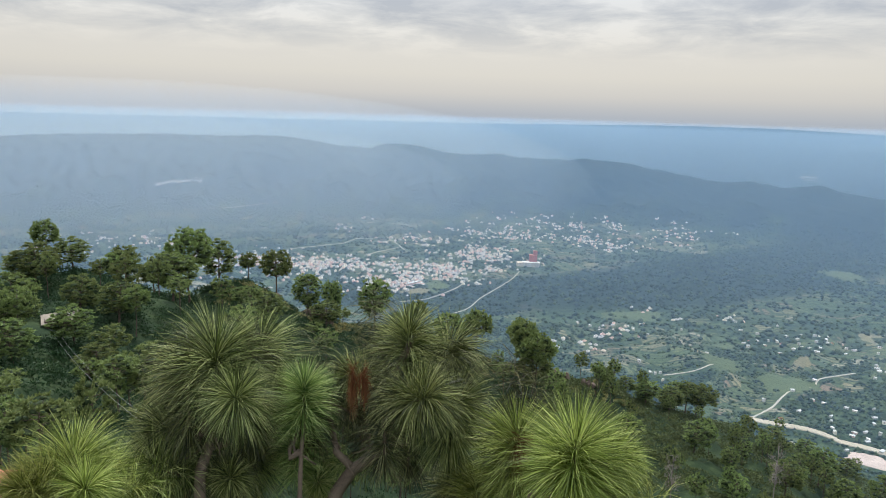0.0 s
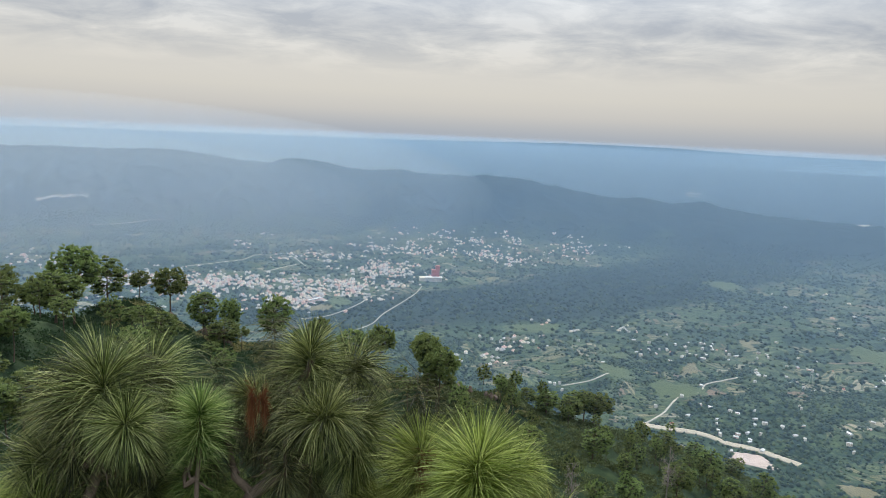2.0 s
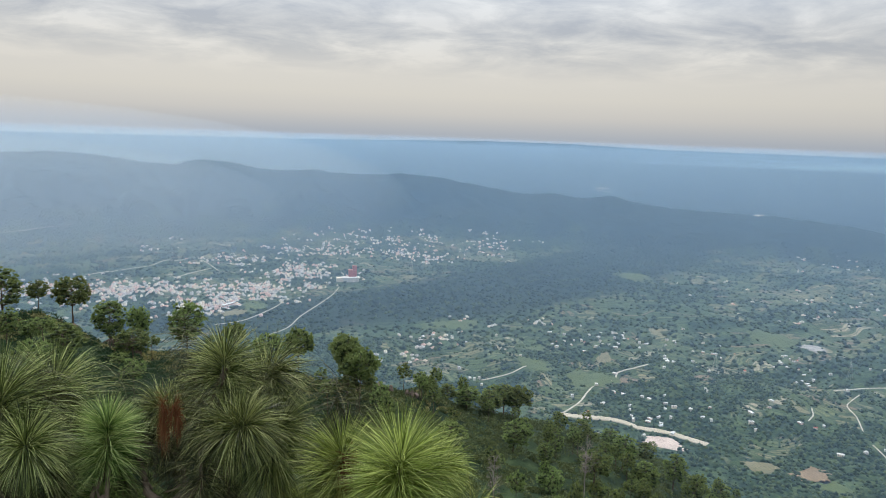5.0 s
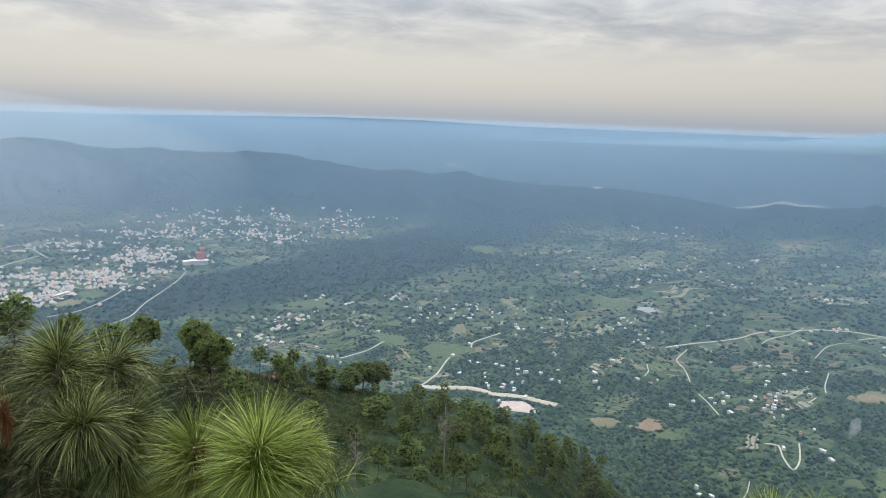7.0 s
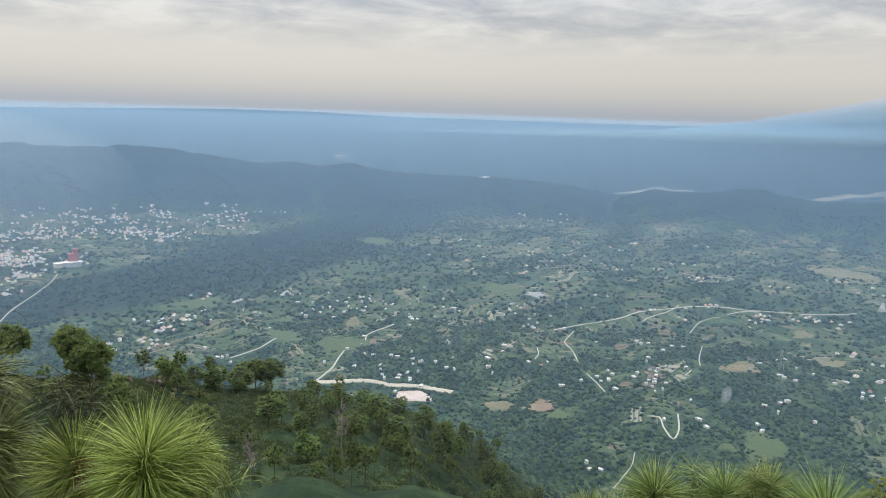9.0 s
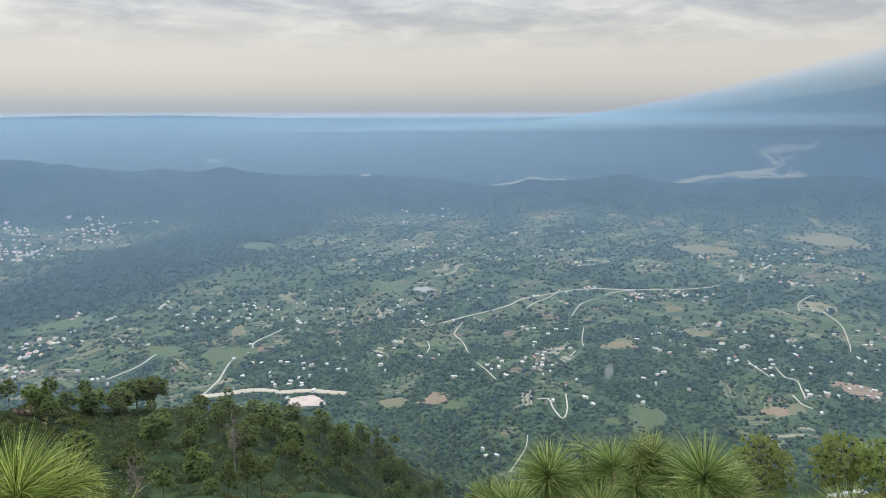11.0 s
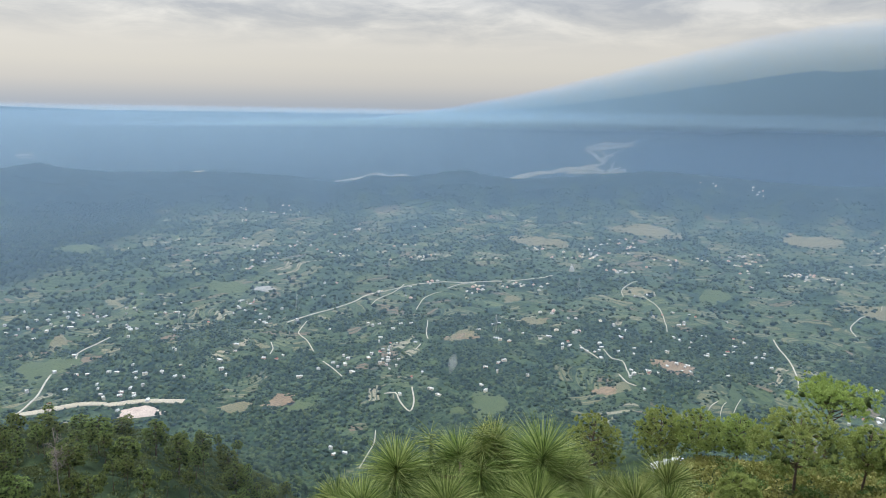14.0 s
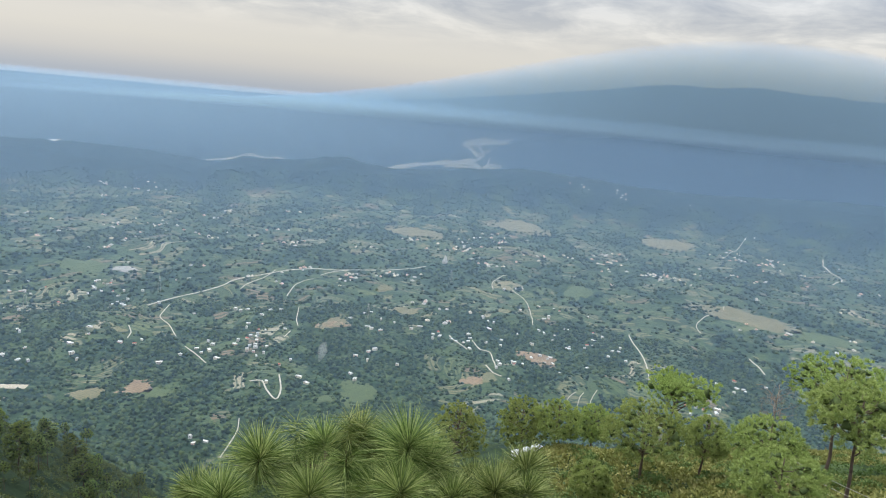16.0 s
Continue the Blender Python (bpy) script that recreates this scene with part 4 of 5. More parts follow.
def crop(name, a, b):
    """A worked field with faint plough or terrace lines."""
    m, t = material(name)
    n = ramp(t, math_node(t, "ADD", math_node(t, "MULTIPLY", noise_tex(t, 0.03), 0.6), math_node(t, "MULTIPLY", noise_tex(t, 0.3), 0.4)), [(0.32, a), (0.68, b)])
    lines = node(t, "ShaderNodeTexWave", {"Vector": coords(t), "Scale": 0.06, "Distortion": 5.0, "Detail": 2.0}).outputs["Fac"]
    finish(t, mix(t, math_node(t, "MULTIPLY", math_node(t, "GREATER_THAN", lines, 0.82), 0.5), n, (0.07, 0.09, 0.035, 1)), 0.95, spec=0.1)
    return m


TAN = crop("stubble_field", (0.125, 0.118, 0.068), (0.19, 0.172, 0.105))
GREEN = crop("green_crop", (0.06, 0.085, 0.036), (0.092, 0.118, 0.052))
EARTH = crop("bare_earth", (0.17, 0.12, 0.08), (0.27, 0.20, 0.14))
PALE = plain("grey_yard", (0.20, 0.20, 0.205), (0.29, 0.29, 0.295), 0.05)
PINKISH = plain("quarry_gravel", (0.34, 0.27, 0.24), (0.52, 0.44, 0.40), 0.05)


def curve_points(points, step):
    p = np.array(points, float)
    q = np.vstack([2 * p[0] - p[1], p, 2 * p[-1] - p[-2]])
    out = []
    for i in range(1, len(q) - 2):
        n = max(2, int(np.linalg.norm(q[i + 1] - q[i]) / step))
        for s in np.arange(n) / n:
            out.append(0.5 * ((2 * q[i]) + (q[i + 1] - q[i - 1]) * s + (2 * q[i - 1] - 5 * q[i] + 4 * q[i + 1] - q[i + 2]) * s * s + (3 * q[i] - q[i - 1] - 3 * q[i + 1] + q[i + 2]) * s ** 3))
    return np.array(out + [p[-1]])


ROADS = []


def ribbon(name, width, points, mat, label, category, rise, step=12, ragged=0.0, seed=0):
    """A strip that follows the ground."""
    rng = np.random.RandomState(seed + int(abs(points[0][0])))
    c = curve_points(points, step)
    t = unit(np.gradient(c, axis=0))
    nrm = np.stack([-t[:, 1], t[:, 0]], -1)
    n = len(c)
    cols = 5
    v = []
    wid = width / 2 * (1 + ragged * rng.normal(0, 1, n))
    for k in range(cols):
        u = (k / (cols - 1) * 2 - 1)
        p = c + nrm * (wid * u)[:, None]
        v.append(np.column_stack([p, land(p[:, 0], p[:, 1]) + rise]))
    # sides reach into the ground, so the strip has a body
    low = [np.column_stack([v[0][:, :2], v[0][:, 2] - rise - 1.5]), *v, np.column_stack([v[-1][:, :2], v[-1][:, 2] - rise - 1.5])]
    v = np.stack(low, 1).reshape(-1, 3)
    k = cols + 2
    i = (np.arange(n - 1)[:, None] * k + np.arange(k - 1)[None]).ravel()
    f = np.stack([i, i + 1, i + k + 1, i + k], -1)
    return tagged(new(name, fill(name, v, f[:, ::-1], mat)), label, category, kind="structure")


def road(width, points):
    ROADS.append(np.array(points, float))
    return ribbon("road", width * 0.48, points, TRACK, "pale winding road across the valley", "road", 0.9)


def river(width, points):
    points = [(x * 1.045, y * 1.045) if math.hypot(x, y) > 4400 and y < 0.14 * x else (x, y) for x, y in points]
    ribbon("river_bed", width * 0.45, points, SHINGLE, "pale braided shingle river bed", "river", 2.5, 14, 0.3)
    rng = np.random.RandomState(int(abs(points[0][1])))
    for k in (4, 5):
        strand = [(x + rng.normal(0, width * 0.6), y + rng.normal(0, width * 0.6)) for x, y in points]
        ribbon("river_bed", width * 0.2, strand, SHINGLE, "pale braided shingle river bed", "river", 2.8, 14, 0.4, k)
    strand = [(x + rng.normal(0, width * 0.5), y + rng.normal(0, width * 0.5)) for x, y in points]
    return ribbon("river_bed", width * 0.22, strand, SHINGLE, "pale braided shingle river bed", "river", 3.0, 18, 0.5, 3)


def field(x, y, rx, ry, mat, label, seed):
    """A plot of uneven outline; rx across the line of sight from the terrace, ry along it."""
    rng = np.random.RandomState(seed)
    away = unit(np.array([x, y], float))
    side = np.array([away[1], -away[0]])
    a = np.linspace(0, 2 * np.pi, 37)[:-1]
    edge = 1 + 0.22 * np.sin(2 * a + rng.uniform(0, 6)) + 0.16 * np.sin(3 * a + rng.uniform(0, 6)) + 0.09 * rng.normal(size=36)
    v = [(x, y)]
    for s in (0.25, 0.5, 0.75, 1.0):
        v += [np.array([x, y]) + side * rx * s * e * math.cos(b) + away * ry * s * e * math.sin(b) for b, e in zip(a, edge)]
    v = np.array(v)
    z = land(v[:, 0], v[:, 1]) + 1.1
    z[-36:] -= 2.5
    f = [(0, 1 + i, 1 + (i + 1) % 36) for i in range(36)]
    for ringi in range(3):
        o, p = 1 + ringi * 36, 1 + (ringi + 1) * 36
        for i in range(36):
            j = (i + 1) % 36
            f += [(o + i, p + i, p + j), (o + i, p + j, o + j)]
    FIELDS.append((x, y, max(rx, ry)))
    return tagged(new("field", fill("field", np.column_stack([v, z]), np.array(f)[:, ::-1], mat)), label, "field", kind="structure")


FIELDS = []
for w, pts in [
        (8, [(1038, 1089), (1116, 1090), (1182, 1084), (1254, 1087), (1322, 1101), (1405, 1080), (1486, 1052), (1600, 956), (1663, 894), (1775, 831)]), (6, [(1488, 985), (1547, 982), (1600, 956)]), (5, [(1255, 1037), (1300, 1057), (1393, 1070), (1444, 1088)]),
        (6, [(472, 1046), (507, 1079), (529, 1099), (572, 1154), (602, 1184), (644, 1202), (670, 1234), (702, 1239), (747, 1259)]), (4, [(1070, 1062), (999, 1015), (968, 961), (931, 908)]), (4, [(910, 866), (895, 829), (874, 787)])]:
    road(w, pts)
for w, pts in [
        (4, [(922, 1011), (895, 976), (866, 953)]), (5, [(857, 684), (871, 672), (847, 644), (827, 611), (860, 627), (906, 665)]), (4, [(1219, 854), (1161, 817), (1127, 789)]), (4, [(1093, 782), (1058, 770)]), (4, [(1282, 931), (1381, 977), (1444, 972)]),
        (4, [(1682, 596), (1744, 622), (1804, 621), (1875, 624)]), (4, [(1716, 558), (1649, 502), (1562, 459), (1438, 413)]), (5, [(1273, 532), (1236, 496), (1213, 468)]), (4, [(1275, 483), (1236, 451), (1235, 431), (1181, 402), (1137, 383)])]:
    road(w, pts)
for w, pts in [
        (4, [(1143, 403), (1121, 382), (1118, 364)]), (5, [(1539, 229), (1493, 213), (1417, 180), (1339, 156), (1280, 144)]), (2.2, [(1069, 240), (1090, 239), (1112, 234)]), (2.2, [(1073, 221), (1097, 224), (1118, 223)]), (2.2, [(1085, 205), (1117, 207), (1149, 208)]),
        (5, [(1548, -12), (1500, -30), (1463, -43)]), (9, [(2977, -205), (2845, -207), (2721, -245), (2641, -247), (2511, -213)]), (6, [(2705, 125), (2798, 106), (3115, 65)]), (6, [(2124, 258), (2229, 222)]), (4, [(1665, 94), (1729, 110), (1813, 100), (1883, 67), (1927, 65)])]:
    road(w, pts)
for w, pts in [
        (3, [(637, 548), (704, 580), (743, 608)]), (5, [(14, 1600), (58, 1659), (91, 1758), (141, 1871), (188, 1983), (219, 2089)]), (5, [(-106, 1701), (-46, 1731), (8, 1812), (41, 1880), (58, 1943), (78, 1958)]),
        (7, [(-512, 2316), (-417, 2392), (-348, 2431), (-230, 2606), (-184, 2525), (-133, 2368)]), (6, [(-253, 2254), (-175, 2386), (-157, 2407)]), (5, [(395, 1243), (459, 1255), (502, 1290)]), (8, [(-1070, 2926), (-931, 2990), (-807, 3047), (-710, 3087)])]:
    road(w, pts)
BED = [(470, 1043), (512, 1032), (557, 995), (609, 968), (652, 911)]
ROADS.append(np.array(BED, float))
ribbon("sand_bar", 15, BED, SAND, "broad sandy track along the stream bed", "road", 1.0, 10, 0.03)
for w, pts in [
        (30, [(3674, 2034), (3781, 1919), (3890, 1804), (3958, 1671), (4048, 1597)]), (45, [(3887, 1802), (3966, 1609), (4025, 1491)]), (45, [(4041, 1594), (4099, 1685), (4125, 1748), (4182, 1608), (4249, 1507)]), (25, [(4081, 1644), (4148, 1560), (4237, 1407)]), (18, [(2418, 3532), (2287, 2959)]), (18, [(3060, 2795), (3195, 2701), (3314, 2632), (3380, 2520)])]:
    river(w, pts)
for w, pts in [
        (30, [(4394, 892), (4431, 689), (4442, 440), (4462, 234), (4504, 7), (4512, -186), (4478, -447)]), (22, [(4423, 467), (4434, 227), (4464, 28)]), (22, [(4524, -184), (4561, -260), (4576, -189)]), (7, [(-1235, 3073), (-1164, 3139), (-1074, 3192)]), (14, [(1904, 3940), (1989, 3947)])]:
    river(w, pts)
PLOTS = {"tawny stubble field": (TAN, [(1876, -4, 138, 76), (2223, 1091, 106, 140), (2674, 870, 154, 126), (1179, 740, 38, 28), (2825, 324, 94, 160), (1494, 803, 28, 32), (-70, 1811, 43, 40), (684, 831, 34, 18), (685, 1326, 16, 40), (1347, 669, 36, 32)]),
         "bright green field": (GREEN, [(604, 1217, 48, 70), (563, 1412, 34, 40), (919, 528, 37, 52), (524, 1307, 46, 54), (-18, 1872, 41, 58), (868, 551, 16, 16), (740, 759, 25, 28), (1165, 1420, 78, 60), (448, 1640, 65, 60), (1211, 2164, 80, 90), (1809, 414, 38, 90), (1829, -159, 93, 62)]),
         "bare brown plot": (EARTH, [(1262, 344, 43, 40), (1072, 399, 25, 18), (740, 792, 31, 28), (1170, 740, 33, 20)]),
         "pale grey yard": (PALE, [(1205, 1345, 36, 34)]), "pinkish gravel quarry": (PINKISH, [(588, 930, 42, 22)])}
seed = 0
for label, (mat, plots) in PLOTS.items():
    for x, y, rx, ry in plots:
        seed += 1
        field(x, y, rx, ry, mat, label + " among trees in the valley", seed)

# ---------- houses ----------
VILLAGES = [(777, 1426, 81, 88, 26), (844, 1340, 72, 54, 14), (1037, 1311, 148, 68, 26), (432, 1507, 60, 70, 12), (519, 1577, 103, 86, 10), (686, 1023, 78, 32, 22), (624, 1094, 61, 26, 8), (1009, 1142, 49, 24, 8), (1020, 812, 20, 14, 4), (990, 753, 15, 20, 4), (891, 822, 23, 30, 6),
            (461, 1296, 89, 70, 8), (829, 1038, 69, 38, 8), (1085, 833, 123, 124, 12), (1249, 692, 22, 12, 3), (962, 776, 30, 30, 6), (1282, 467, 40, 62, 10), (1161, 375, 23, 48, 7)]
HAMLETS = [(1358, 306, 34, 64, 7), (1221, 570, 55, 26, 5), (1411, 264, 30, 46, 5), (1569, 505, 119, 176, 14), (1089, 601, 39, 56, 5), (1299, 620, 22, 38, 3), (1366, 443, 61, 96, 9), (1369, 227, 16, 20, 4), (1348, -14, 22, 22, 5), (1139, 39, 18, 28, 9), (1278, 715, 19, 15, 2), (1210, 646, 13, 22, 2),
           (987, 570, 9, 24, 2), (1015, 787, 24, 24, 3), (648, 596, 7, 8, 3), (1306, 364, 58, 88, 8), (1323, 50, 27, 20, 3), (935, 666, 27, 48, 5)]
FAR_SETTLED = [(2101, 2269, 111, 96, 22), (1431, 1775, 331, 240, 40), (1876, 1528, 262, 334, 40), (2092, 824, 96, 122, 34), (2150, 537, 208, 170, 26), (1414, 1000, 122, 82, 14), (1603, 861, 125, 82, 16), (2604, -46, 278, 353, 60), (2221, 224, 116, 126, 18), (2338, 467, 113, 98, 14),
               (1833, -102, 93, 96, 12), (1335, 620, 72, 92, 10), (2351, 862, 90, 108, 16), (3284, 515, 401, 88, 16), (362, 1443, 67, 44, 18), (590, 1637, 142, 82, 16), (287, 1407, 44, 50, 8)]
TOWN = [(-362, 2065, 190, 130, 377), (-125, 1900, 110, 90, 174), (-6, 2060, 120, 110, 217), (135, 2290, 130, 120, 188), (-560, 2150, 160, 130, 203), (254, 2750, 220, 200, 188), (544, 2636, 200, 140, 130), (814, 2875, 260, 160, 116), (430, 3000, 260, 120, 101), (-90, 2560, 160, 140, 87), (-1000, 2350, 220, 140, 101), (-370, 2800, 60, 120, 23)]
PAINTS = [plain("house_white", (0.42, 0.41, 0.4), (0.68, 0.67, 0.65), 0.2, 0.85), plain("house_cream", (0.55, 0.50, 0.42), (0.76, 0.70, 0.60), 0.2, 0.85), plain("house_pink", (0.50, 0.34, 0.30), (0.70, 0.50, 0.45), 0.2, 0.85), plain("house_grey", (0.36, 0.36, 0.37), (0.56, 0.56, 0.57), 0.2, 0.85)]
TIN = plain("tin_roof", (0.42, 0.44, 0.47), (0.68, 0.69, 0.71), 0.3, 0.45, metal=0.1)
SLATE = plain("concrete_roof", (0.45, 0.45, 0.45), (0.78, 0.77, 0.75), 0.3, 0.9)
RED_ROOF = plain("red_roof", (0.30, 0.09, 0.07), (0.45, 0.15, 0.11), 0.3, 0.6)
PANE = plain("dark_window", (0.03, 0.035, 0.04), (0.06, 0.065, 0.07), 1.0, 0.2, spec=0.5)


def box(w, d, h, x=0, y=0, z=0, bevel=0.0):
    bm = bmesh.new()
    bmesh.ops.create_cube(bm, size=1)
    bmesh.ops.scale(bm, vec=(w, d, h), verts=bm.verts)
    if bevel:
        bmesh.ops.bevel(bm, geom=bm.edges[:], offset=bevel, segments=1, affect="EDGES")
    bmesh.ops.translate(bm, vec=(x, y, z + h / 2), verts=bm.verts)
    return bm


def mesh_of(name, bm, mat):
    me = bpy.data.meshes.new(name)
    bm.to_mesh(me)
    bm.free()
    me.materials.append(mat)
    return me


def gable(w, d, h, eave=0.5):
    bm = bmesh.new()
    a, b = w / 2 + eave, d / 2 + eave
    lo = [bm.verts.new(p) for p in ((-a, -b, 0), (a, -b, 0), (a, b, 0), (-a, b, 0))]
    hi = [bm.verts.new((-a, 0, h)), bm.verts.new((a, 0, h))]
    for f in ((0, 1, 5, 4), (2, 3, 4, 5), (0, 4, 3), (1, 2, 5), (3, 2, 1, 0)):
        bm.faces.new([(lo + hi)[i] for i in f])
    return bm


def flat_roof(w, d):
    """Slab with a low parapet and a stair head."""
    bm = box(w + 0.8, d + 0.8, 0.25)
    for x, y, a, b in ((0, d / 2, w + 0.4, 0.2), (0, -d / 2, w + 0.4, 0.2), (w / 2, 0, 0.2, d), (-w / 2, 0, 0.2, d)):
        p = box(a, b, 0.7, x, y, 0.25)
        me = bpy.data.meshes.new("tmp")
        p.to_mesh(me)
        p.free()
        bm.from_mesh(me)
        bpy.data.meshes.remove(me)
    p = box(2.4, 2.6, 2.2, w / 4, d / 5, 0.25)
    me = bpy.data.meshes.new("tmp")
    p.to_mesh(me)
    p.free()
    bm.from_mesh(me)
    bpy.data.meshes.remove(me)
    return bm


def house_kind(w, d, storeys, wall_mat, roof_mat, flat, label):
    """One house with its parts, to be copied."""
    ob = base("house", 0, 0, -3000, label, "house", "houses in the valley")
    h = 3.1 * storeys
    child("wall", mesh_of("wall", box(w, d, h + 3, 0, 0, -3, 0.06), wall_mat), ob)
    roof = child("roof", mesh_of("roof", flat_roof(w, d) if flat else gable(w, d, 1.9), roof_mat), ob)
    roof.location = (0, 0, h)
    pane = mesh_of("window", box(1.5, 0.16, 1.3, 0, 0, 0, 0.03), PANE)
    for s in range(storeys):
        for sx in (-0.28, 0.28):
            for sy in (-1, 1):
                wnd = child("window", pane, ob)
                wnd.location = (sx * w, sy * (d / 2 + 0.01), 1.1 + 3.1 * s)
    dr = child("door", mesh_of("door", box(1.1, 0.16, 2.05, 0, 0, 0, 0.03), RED_ROOF), ob)
    dr.location = (0, -d / 2 - 0.01, 0)
    return ob


KINDS = [house_kind(10, 7, 1, PAINTS[0], TIN, False, "white single-storey house with a tin gable roof"), house_kind(9, 8, 2, PAINTS[0], SLATE, True, "white two-storey house with a flat concrete roof"),
         house_kind(13, 7, 2, PAINTS[1], SLATE, True, "cream two-storey house with a flat parapet roof"), house_kind(11, 8, 1, PAINTS[2], SLATE, True, "pinkish low house with a flat roof"),
         house_kind(14, 7, 1, PAINTS[3], TIN, False, "grey shed-like house with a pale tin roof"), house_kind(9, 7, 1, PAINTS[1], RED_ROOF, False, "cream cottage with a red gable roof")]
HOUSES = []
rng = np.random.RandomState(77)


def settle(rows, spread=0.75, apart=13):
    out = []
    for x, y, rx, ry, n in rows:
        away = unit(np.array([x, y], float))
        side = np.array([away[1], -away[0]])
        made = tries = 0
        while made < n and tries < n * 12:
            tries += 1
            if made == 0 or rng.rand() < 0.3:
                u = rng.normal(0, spread, 2)
                head = np.array([x, y]) + side * rx * u[0] + away * ry * u[1]
                p = head
            else:
                # neighbours gather unevenly about the first house
                p = head + rng.normal(0, apart * rng.choice((0.9, 1.6, 3.2)), 2) * np.array([1.0, 1.2])
            if np.hypot(p[0] + 30, (p[1] - 1855) * 0.8) > 68 and all((p[0] - q[0]) ** 2 + (p[1] - q[1]) ** 2 > (apart * 0.75) ** 2 for q in HOUSES[-400:]):
                HOUSES.append(p)
                out.append(p)
                made += 1
    return out


for k, p in enumerate(settle(VILLAGES) + settle(HAMLETS)):
    kind = KINDS[int(rng.choice(6, p=(0.28, 0.24, 0.14, 0.1, 0.16, 0.08)))]
    copy_thing(kind, pose(p[0], p[1], float(land(*p)) + 0.8, 0, 0, rng.uniform(0, 360)) @ Matrix.Diagonal((*(2 * [rng.uniform(0.4, 0.75)]), rng.uniform(0.42, 0.6), 1)))
for ob in KINDS:
    for o in (*ob.children_recursive, ob):
        bpy.data.objects.remove(o)


def settlement(name, rows, seed, label, apart=13, tall=3, big=1.0):
    """Many small houses, walls and roofs in one mesh for each wall paint."""
    pts = settle(rows, 0.62, apart)
    rng = np.random.RandomState(seed)
    for paint in range(4):
        bm_v, bm_f = [], []
        for p in pts[paint::4]:
            w, d, h = rng.uniform(6, 15) * big, rng.uniform(6, 10) * big, 2.3 * rng.randint(1, tall + 1)
            a = rng.uniform(0, math.pi)
            c, s = math.cos(a), math.sin(a)
            z = float(land(*p))
            for bw, bd, z0, z1 in ((w, d, -4, h), (w * 0.3, d * 0.35, h, h + 2.3), (w + 0.7, d + 0.7, h - 0.25, h + 0.04)):
                o = len(bm_v)
                for zz in (z0, z1):
                    for x, y in ((-bw, -bd), (bw, -bd), (bw, bd), (-bw, bd)):
                        bm_v.append((p[0] + (x * c - y * s) / 2, p[1] + (x * s + y * c) / 2, z + zz))
                bm_f += [(o + 4, o + 5, o + 6, o + 7), (o, o + 1, o + 5, o + 4), (o + 1, o + 2, o + 6, o + 5), (o + 2, o + 3, o + 7, o + 6), (o + 3, o, o + 4, o + 7)]
        ob = new(name, fill(name, bm_v, bm_f, PAINTS[paint]))
        tagged(ob, label, "houses", kind="stuff")


settlement("far_houses", FAR_SETTLED, 5, "scattered pale houses of far villages among trees", 11, 1, 0.75)
settlement("town_houses", TOWN, 6, "closely built pale town houses on the plateau", 8, 2, 0.72)


def hilltop_temple(x, y):
    """Red-towered building at the edge of the town plateau."""
    ob = base("temple_building", x, y, float(land(x, y)), "large red and white building on the edge of the scarp", "building")
    child("wall", mesh_of("wall", box(46, 20, 20, 0, 0, -8, 0.3), PAINTS[0]), ob)
    child("wing", mesh_of("wing", box(26, 22, 20, -28, 6, -8, 0.3), PAINTS[1]), ob)
    child("tower", mesh_of("tower", box(22, 20, 34, 6, 14, 0, 0.4), RED_ROOF), ob, "reddish stepped tower")
    child("tower", mesh_of("tower", box(12, 14, 12, 12, 14, 34, 0.4), RED_ROOF), ob, "reddish stepped tower")
    child("roof", mesh_of("roof", box(50, 24, 2, 0, 0, 12, 0.1), SLATE), ob)
    for k in range(6):
        c = child("column", mesh_of("column", box(2, 2, 14, 0, 0, 0, 0.2), SLATE), ob)
        c.location = (-20 + 8 * k, -11, 0)
    return ob


hilltop_temple(262, 2165).scale = (1.05, 1.05, 1.0)


def stadium_stand(x, y, turn):
    ob = base("grandstand", x, y, float(land(x, y)), "low reddish grandstand beside the playing field", "grandstand")
    ob.rotation_euler = (0, 0, turn)
    for k in range(4):
        s = child("step", mesh_of("step", box(70, 4, 2.0 + 1.5 * k, 0, 4 * k, -1, 0.1), PAINTS[2] if k % 2 else SLATE), ob)
    child("roof", mesh_of("roof", box(50, 10, 0.6, 0, 12, 9, 0.1), TIN), ob)
    for k in range(5):
        c = child("post", mesh_of("post", box(0.6, 0.6, 9, -22 + 11 * k, 16, 0, 0.05), SLATE), ob)


stadium_stand(-72, 1865, 0.9)

# ---------- valley trees ----------
OCT_V = np.array([(0.87, 0.5, -0.1), (-0.87, 0.5, -0.1), (0, -1, -0.1), (0, 1, 0.45), (-0.87, -0.5, 0.45), (0.87, -0.5, 0.45), (0, 0, 1.05)], float)
OCT_F = np.array([(0, 3, 5), (0, 1, 3), (1, 4, 3), (1, 2, 4), (2, 5, 4), (2, 0, 5), (3, 4, 6), (4, 5, 6), (5, 3, 6)])


